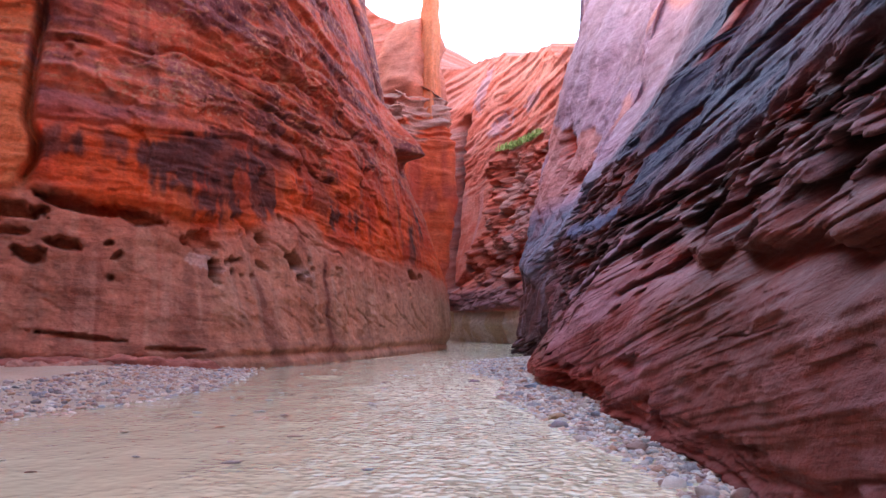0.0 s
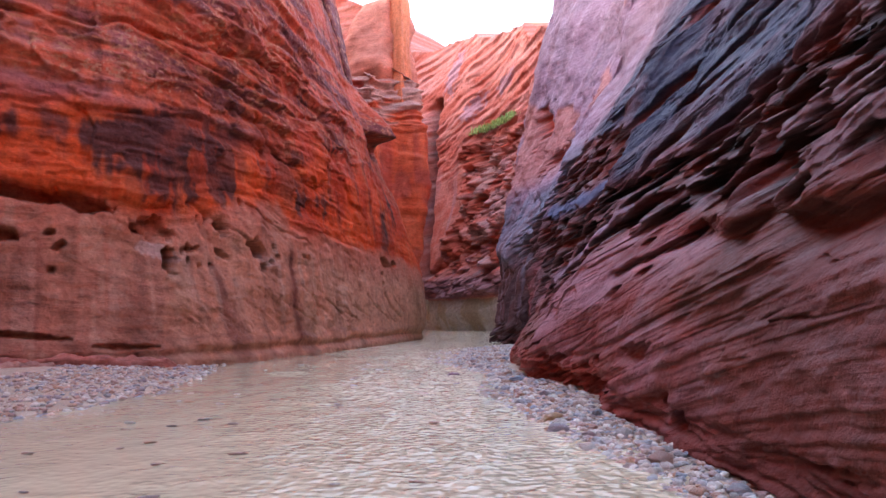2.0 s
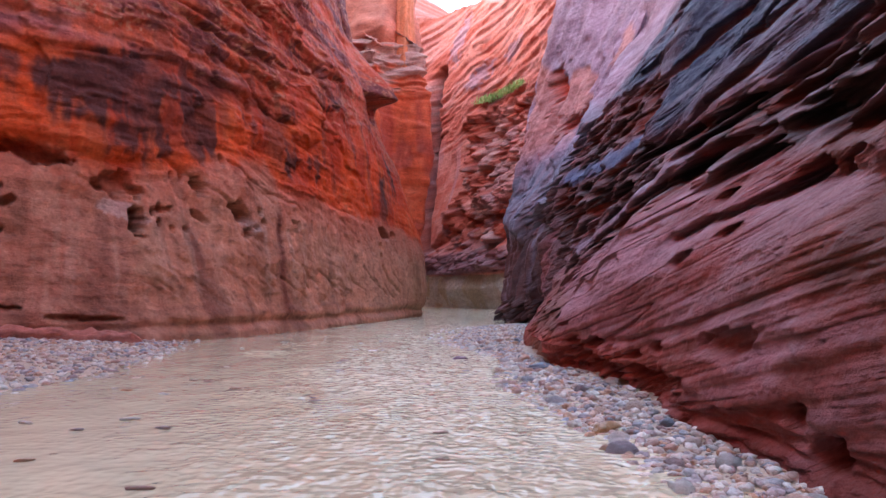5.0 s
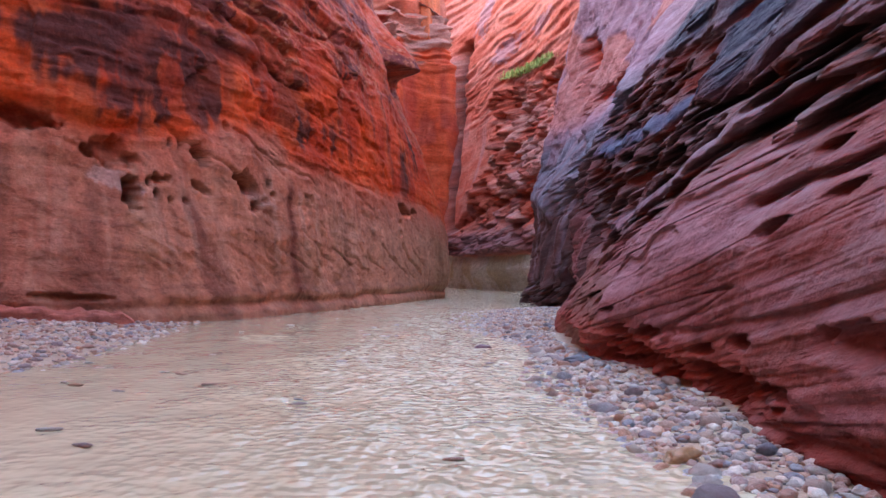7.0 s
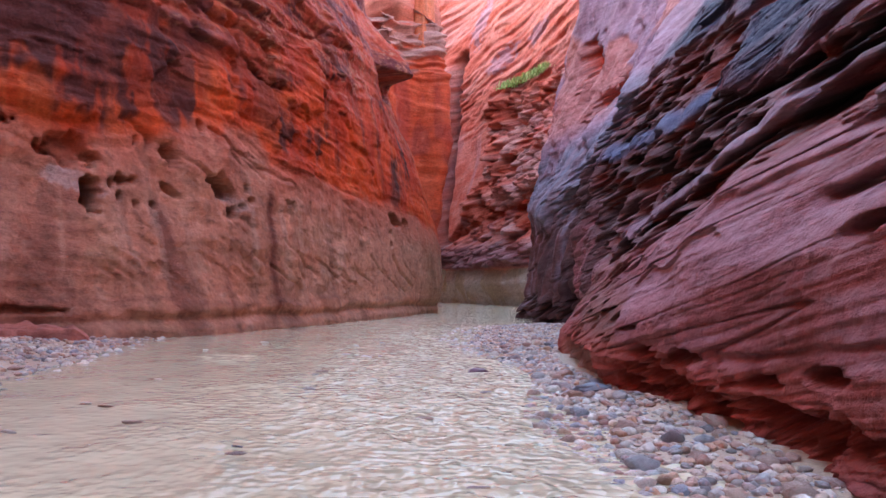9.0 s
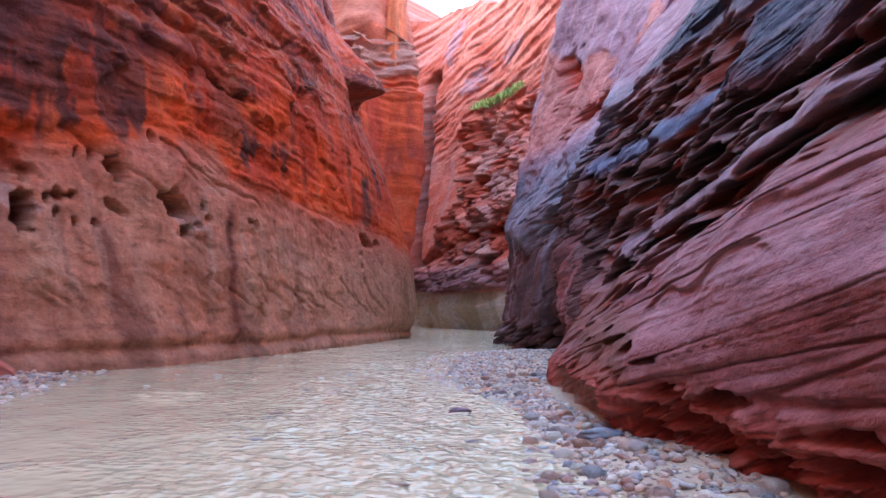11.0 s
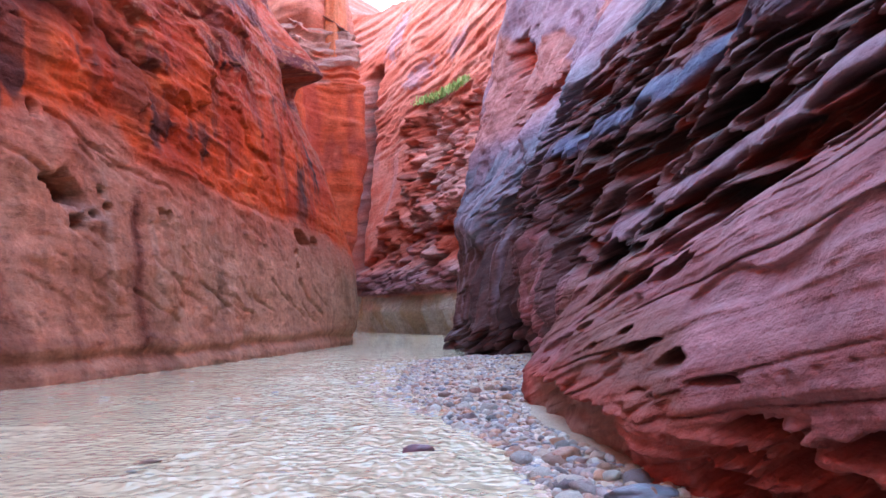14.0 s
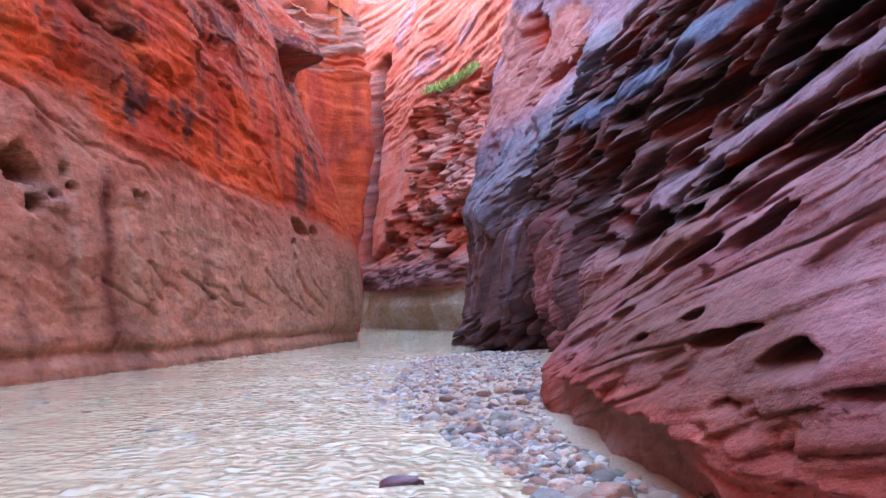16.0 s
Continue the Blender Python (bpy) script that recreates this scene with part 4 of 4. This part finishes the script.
def crag(name, x0, x1, y0, y1, z0, z1, lean, seed, parent, colour, tip=.6):
    """An upright block of rock tapering to its tip."""
    a, z = np.meshgrid(np.linspace(0, 2 * np.pi, 49), np.linspace(0, 1, 60), indexing="ij")
    sq = 1 / np.maximum(abs(np.cos(a + .5)), abs(np.sin(a + .5)))
    r = (1 - (1 - tip) * z ** 1.5) * sq * np.where(z > .97, (1 - z) / .03 + .02, 1)
    x, y = (x0 + x1) / 2 + (x1 - x0) / 2 * np.cos(a) * r + lean * z, (y0 + y1) / 2 + (y1 - y0) / 2 * np.sin(a) * r
    h = z0 + (z1 - z0) * z
    ca, sa = np.cos(a), np.sin(a)
    bulge = 1 + .22 * rough(ca * 1.2 + seed, sa * 1.2, h * .3 + .3 * ca, 5, seed)
    x, y = (x0 + x1) / 2 + lean * z + (x - (x0 + x1) / 2 - lean * z) * bulge, (y0 + y1) / 2 + (y - (y0 + y1) / 2) * bulge
    p = np.stack([x, y, h], -1)
    stone = np.broadcast_to(np.asarray(colour, float), p.shape) * (1 + .2 * rough(ca * 2, sa * 2, h * .5, 3, seed + 3))[..., None]
    m = mesh_of(name, p.reshape(-1, 3), grid_faces(*a.shape), ROCK_FAR, True, stone.reshape(-1, 3), np.stack([a * 2, h, 0 * h], -1).reshape(-1, 3))
    return child(name, m, parent)


crag("shoulder", -12.0, -4.4, 74, 81, 23.0, 34.0, 2.2, 4, rock_tower, (.58, .19, .12), .4)
crag("pinnacle", -5.3, -3.7, 74.6, 76.6, 22.5, 46, .1, 9, rock_tower, (.66, .20, .09), .7)

# the wall that closes the canyon behind
SOUTH = Wall((-1, 0, 4, 10, 20, 40), [(-26, -42, (0, 0, 1, 2, 4, 8)), (-8, -48, (0, 0, 1, 2, 4, 8)), (16, -42, (0, 0, 1, 2, 4, 8))], side=1, soft=2)
rock_face("wall_south", SOUTH, steps((0, SOUTH.s[-1], .5)), steps((-.6, 40.1, .5)), tower_shape, ROCK_FAR, label="red sandstone wall closing the canyon bend")


# ---- riverbed with its gravel banks, and the water ----
def bank_left(y):
    return np.interp(y, (-50, 0, 12, 17, 21, 28, 30, 34, 400), (-10, -8, -6.6, -5.6, -6.1, -7.4, -9, -40, -400))


def bank_right(y):
    return np.interp(y, (-50, 0, 7, 8.5, 9.7, 10.7, 11.7, 13.6, 15.2, 17, 19.5, 21.5, 23.6, 26, 30, 34, 38, 42, 400), (3.4, 3.4, 3.25, 3.1, 2.97, 2.72, 2.6, 2.42, 2.2, 1.95, 2.0, 2.05, 1.65, 1.2, .8, .9, 1.9, 5, 400))


def ground_height(x, y):
    wob = .18 * rough(x * .6, y * .6, 0, 3, 71)
    l, r = bank_left(y) - x + wob, x - bank_right(y) + wob
    d = np.maximum(l, r)
    return np.where(d > 0, np.minimum(.07 * d, .32), np.maximum(.16 * d, -.4)) + .015 * rough(x * 2.5, y * 2.5, 0, 3, 72)


gx, gy = steps((-300, -20, 20), (-20, 8, .14), (8, 300.1, 20)), steps((-300, 0, 15), (0, 45, .14), (45, 120, 1.5), (120, 400.1, 20))
X, Y = np.meshgrid(gx, gy, indexing="ij")
m = mesh_of("ground", np.stack([X, Y, ground_height(X, Y)], -1).reshape(-1, 3), grid_faces(*X.shape, True)[:, ::-1], SAND)
tagged(new("ground", m), "damp brown sand and gravel riverbed with low banks", "riverbed", kind="structure")

wx, wy = steps((-60, -18, 1.5), (-18, -8, .25), (-8, 4.5, .05), (4.5, 30.1, 1.5)), steps((-50, 2, 1.0), (2, 24, .05), (24, 40, .1), (40, 110.1, .4))
X, Y = np.meshgrid(wx, wy, indexing="ij")
riffle = .06 + .94 * smooth(X + .11 * Y + .1 + 2.2 * rough(X * .5, Y * .26, 0, 3, 83), -1.2, 1.6) * smooth(rough(X * 1.1, Y * .8, 4, 3, 87), -.75, .25)
crest = (1 - abs(grain(X * 3.2, Y * 3.6, 5, 86))) ** 3 + .6 * (1 - abs(grain(X * 6.0, Y * 6.6, 2, 88))) ** 3
chop = .008 * rough(X * 1.5, Y * 1.1, 0, 3, 81) + riffle * (.010 * grain(X * 3.4, Y * 3.4, 3, 82) + .016 * crest + .011 * grain(X * 7.0, Y * 6.6, 1, 84) + .005 * grain(X * 11.0, Y * 10.0, 2, 85))
Z = chop * (1 - smooth(abs(X), 9, 20)) * (1 - .5 * smooth(Y, 34, 50))
m = mesh_of("water", np.stack([X, Y, Z], -1).reshape(-1, 3), grid_faces(*X.shape, True)[:, ::-1], WATER)
tagged(new("water", m), "shallow rippling tan river water loaded with silt", "river", kind="structure")


# ---- cobbles and gravel ----
def pebble_mesh(name, seed, level=2, flat=.48):
    """A river-worn stone about 2 across."""
    bm = bmesh.new()
    bmesh.ops.create_icosphere(bm, subdivisions=level, radius=1)
    rnd = random.Random(seed)
    a, b = rnd.uniform(.75, 1.0), rnd.uniform(.6, .85)
    for v in bm.verts:
        k = 1 + .45 * noise.noise(v.co * 1.5 + Vector((seed * 3.1, 0, 0)))
        v.co = Vector((v.co.x * a, v.co.y * b, v.co.z * flat)) * k
    for f in bm.faces:
        f.smooth = True
    m = bpy.data.meshes.new(name)
    bm.to_mesh(m)
    bm.free()
    m.materials.append(COBBLE)
    return m


def bank_spot(rnd, right, y0, y1):
    """A place on a gravel bank, its ground height and the distance from the water's edge."""
    y = rnd.uniform(y0, y1)
    if right:
        edge, toe = bank_right(y), np.interp(y, RIGHT.y, RIGHT.x)
        x = float(edge + (-.3 + 1.25 * rnd.random() ** 1.25) * (toe + .1 - edge))
    else:
        x = bank_left(y) - rnd.uniform(-.4, 4.0)
    return x, y, float(ground_height(np.array(x), np.array(y)))


rnd = random.Random(5)
shapes = [pebble_mesh("cobble", k) for k in range(9)]
for i in range(270):
    x, y, z = bank_spot(rnd, True, 6.0 if i % 3 else 18.0, 27.0)
    r = .05 + .12 * rnd.random() ** 2.2
    ob = new("cobble", shapes[i % 9])
    ob.matrix_world = pose(x, y, max(z, -.03) + r * .22, rnd.uniform(-14, 14), rnd.uniform(-14, 14), rnd.uniform(0, 360)) @ Matrix.Diagonal((r, r, r, 1))
    tagged(ob, "rounded river cobble lying on the gravel bank", "cobble", "cobbles on the bank")


def gravel(name, count, right, y0, y1, small, large, seed, label):
    """Many small stones joined in one mesh."""
    bases = []
    for k in range(6):
        bm = bmesh.new()
        bmesh.ops.create_icosphere(bm, subdivisions=2, radius=1)
        q = random.Random(seed + k)
        bases.append(np.array([list(v.co * (1 + .4 * noise.noise(v.co * 1.4 + Vector((seed + 2.7 * k, 0, 0))))) for v in bm.verts]))
        tris = np.array([[v.index for v in f.verts] for f in bm.faces])
        bm.free()
    q = random.Random(seed)
    verts, faces = [], []
    for i in range(count):
        x, y, z = bank_spot(q, right, y0, y1)
        r = small + (large - small) * q.random() ** 3
        turn = np.array(Euler((q.uniform(-.3, .3), q.uniform(-.3, .3), q.uniform(0, 6.3))).to_matrix())
        v = (bases[i % 6] * np.array((r, r * q.uniform(.6, .95), r * q.uniform(.35, .7)))) @ turn.T
        verts.append(v + np.array((x, y, max(z, -.03) + r * .15)))
        faces.append(tris + 42 * i)
    m = mesh_of(name, np.concatenate(verts), np.concatenate(faces), COBBLE)
    return tagged(new(name, m), label, "gravel", kind="stuff")


gravel("gravel", 12000, True, 5.0, 41.0, .015, .085, 21, "wet mixed river gravel along the foot of the wall")
gravel("gravel", 7000, False, 4.0, 28.5, .016, .10, 22, "pale mixed river gravel on a low bar")


def lone_stone(name, x, y, z, r, colour, label, seed, squash=(1, 1, 1), turn=0):
    m = pebble_mesh(name, seed, 3, .6)
    n = Nodes(name + "_stone")
    place = n.add("ShaderNodeTexCoord").outputs["Object"]
    a = n.noise(place, 2.5, 5, 0.6)
    n.finish(Base_Color=n.mix(n.ramp(a, .35, .65), colour, tuple(c * .6 for c in colour)), Roughness=.35, Normal=n.bump(a, .5, .05))
    m.materials.clear()
    m.materials.append(n.mat)
    ob = new(name, m)
    ob.matrix_world = pose(x, y, z, 4, -6, turn) @ Matrix.Diagonal((r * squash[0], r * squash[1], r * squash[2], 1))
    return tagged(ob, label, "stone")


lone_stone("river_stone", .95, 21.35, .01, .20, (.16, .055, .08), "wet purple-red stone standing in the shallow river", 31, (1.1, .7, .55), 10)
lone_stone("river_stone", 1.72, 23.8, .03, .14, (.42, .17, .07), "wet orange stone at the water's edge", 32)
lone_stone("river_stone", 2.5, 12.6, .05, .15, (.45, .25, .12), "smooth tan stone at the water's edge", 33, (1.2, .9, .7), 30)
lone_stone("river_stone", -6.85, 33.1, .06, .34, (.55, .16, .14), "pink stone at the foot of the wall", 34, (1.2, .7, .6), 70)
lone_stone("river_stone", 2.3, 20.6, .08, .17, (.40, .19, .12), "brown-orange cobble on the gravel bank", 35, (1.1, .8, .7), 15)
lone_stone("river_stone", 2.5, 19.0, .09, .2, (.20, .20, .24), "flat blue-grey cobble on the gravel bank", 36, (1.5, .7, .5), -20)


# ---- slabs at the foot of the left wall ----
def slab(name, a, b, width, height, seed, colour, label):
    """A long rounded bench of rock between two places."""
    a, b = np.array(a, float), np.array(b, float)
    way = (b - a) / np.hypot(*(b - a))
    side = np.array((-way[1], way[0]))
    t, u = np.meshgrid(np.linspace(0, 1, 120), np.linspace(0, 2 * np.pi, 40), indexing="ij")
    end = np.clip(np.minimum(t, 1 - t) / .06, 0, 1) ** .5
    cu, su = np.sign(np.cos(u)) * abs(np.cos(u)) ** .45, np.sign(np.sin(u)) * abs(np.sin(u)) ** .45
    base = a + (b - a) * t[..., None]
    wob = 1 + .25 * rough(t * 9, cu, su, 4, seed)
    off = cu * width / 2 * end * wob
    p = np.concatenate([base + side * off[..., None], ((.5 + .5 * su) * height * end * wob - .15)[..., None]], -1)
    stone = np.broadcast_to(np.asarray(colour, float), p.shape) * (1 + .25 * rough(t * 14, u, 0, 4, seed + 1))[..., None]
    m = mesh_of(name, p.reshape(-1, 3), grid_faces(*t.shape), ROCK_MID, True, stone.reshape(-1, 3), np.stack([t * 6, p[..., 2], u], -1).reshape(-1, 3))
    return tagged(new(name, m), label, "rock slab")


slab("rock_slab", (-14.5, 22.4), (-8.0, 26.1), 1.3, .62, 3, (.40, .14, .10), "smooth red sandstone bench at the foot of the wall")
slab("rock_slab", (-13.5, 21.9), (-10.6, 23.6), 1.1, .52, 5, (.45, .22, .16), "flat pale red sandstone slab beside the gravel")


# ---- green tufts on the far ledge ----
def tufts(name, label):
    q = random.Random(9)
    verts, faces = [], []
    for at, blades in ((.5, 40), (1.3, 75), (2.2, 60), (3.0, 70), (3.8, 40), (4.5, 65), (5.3, 40), (6.0, 60), (7.2, 60), (8.2, 45)):
        for i in range(blades):
            s = 86.6 + at + q.gauss(0, .36)
            z = 21.9 + .01 * (s - 87) + q.uniform(-.25, .25)
            p = FAR.at(np.array([s]), np.array([z]))[0]
            nx, ny = np.interp(s, FAR.s, FAR.nx), np.interp(s, FAR.s, FAR.ny)
            p = p - np.array((nx, ny, 0)) * q.uniform(-.1, .9)
            h, a = q.uniform(.15, .45), q.uniform(0, 6.28)
            lean = np.array((math.cos(a), math.sin(a), 0)) * q.uniform(.1, .4) * h
            wide = np.array((-math.sin(a), math.cos(a), 0)) * .07
            k = len(verts)
            verts += [p - wide, p + wide, p + lean + np.array((0, 0, h)) + wide * .5, p + lean * 1.6 + np.array((0, 0, h * 1.1)) - wide * .3]
            faces.append((k, k + 1, k + 2, k + 3))
    return tagged(new(name, mesh_of(name, verts, faces, LEAF, False)), label, "grass", kind="stuff")


tufts("ledge_grass", "bright green grass and ferns along a seep ledge")


# ---- small stones just breaking the surface of the riffle, standing in for ripple shadows ----
rnd = random.Random(12)
flats = [pebble_mesh("shoal_stone", 40 + k, 2, .3) for k in range(4)]
for i in range(64):
    y = rnd.uniform(7, 32)
    x = rnd.uniform(-6.5, 1.4)
    r = rnd.uniform(.03, .075)
    ob = new("shoal_stone", flats[i % 4])
    ob.matrix_world = pose(x, y, .012, 0, 0, rnd.uniform(-25, 25)) @ Matrix.Diagonal((r * 1.9, r * .8, r * .8, 1))
    tagged(ob, "dark wet stone breaking the surface, standing in for a ripple shadow", "stone", "stones in the riffle")
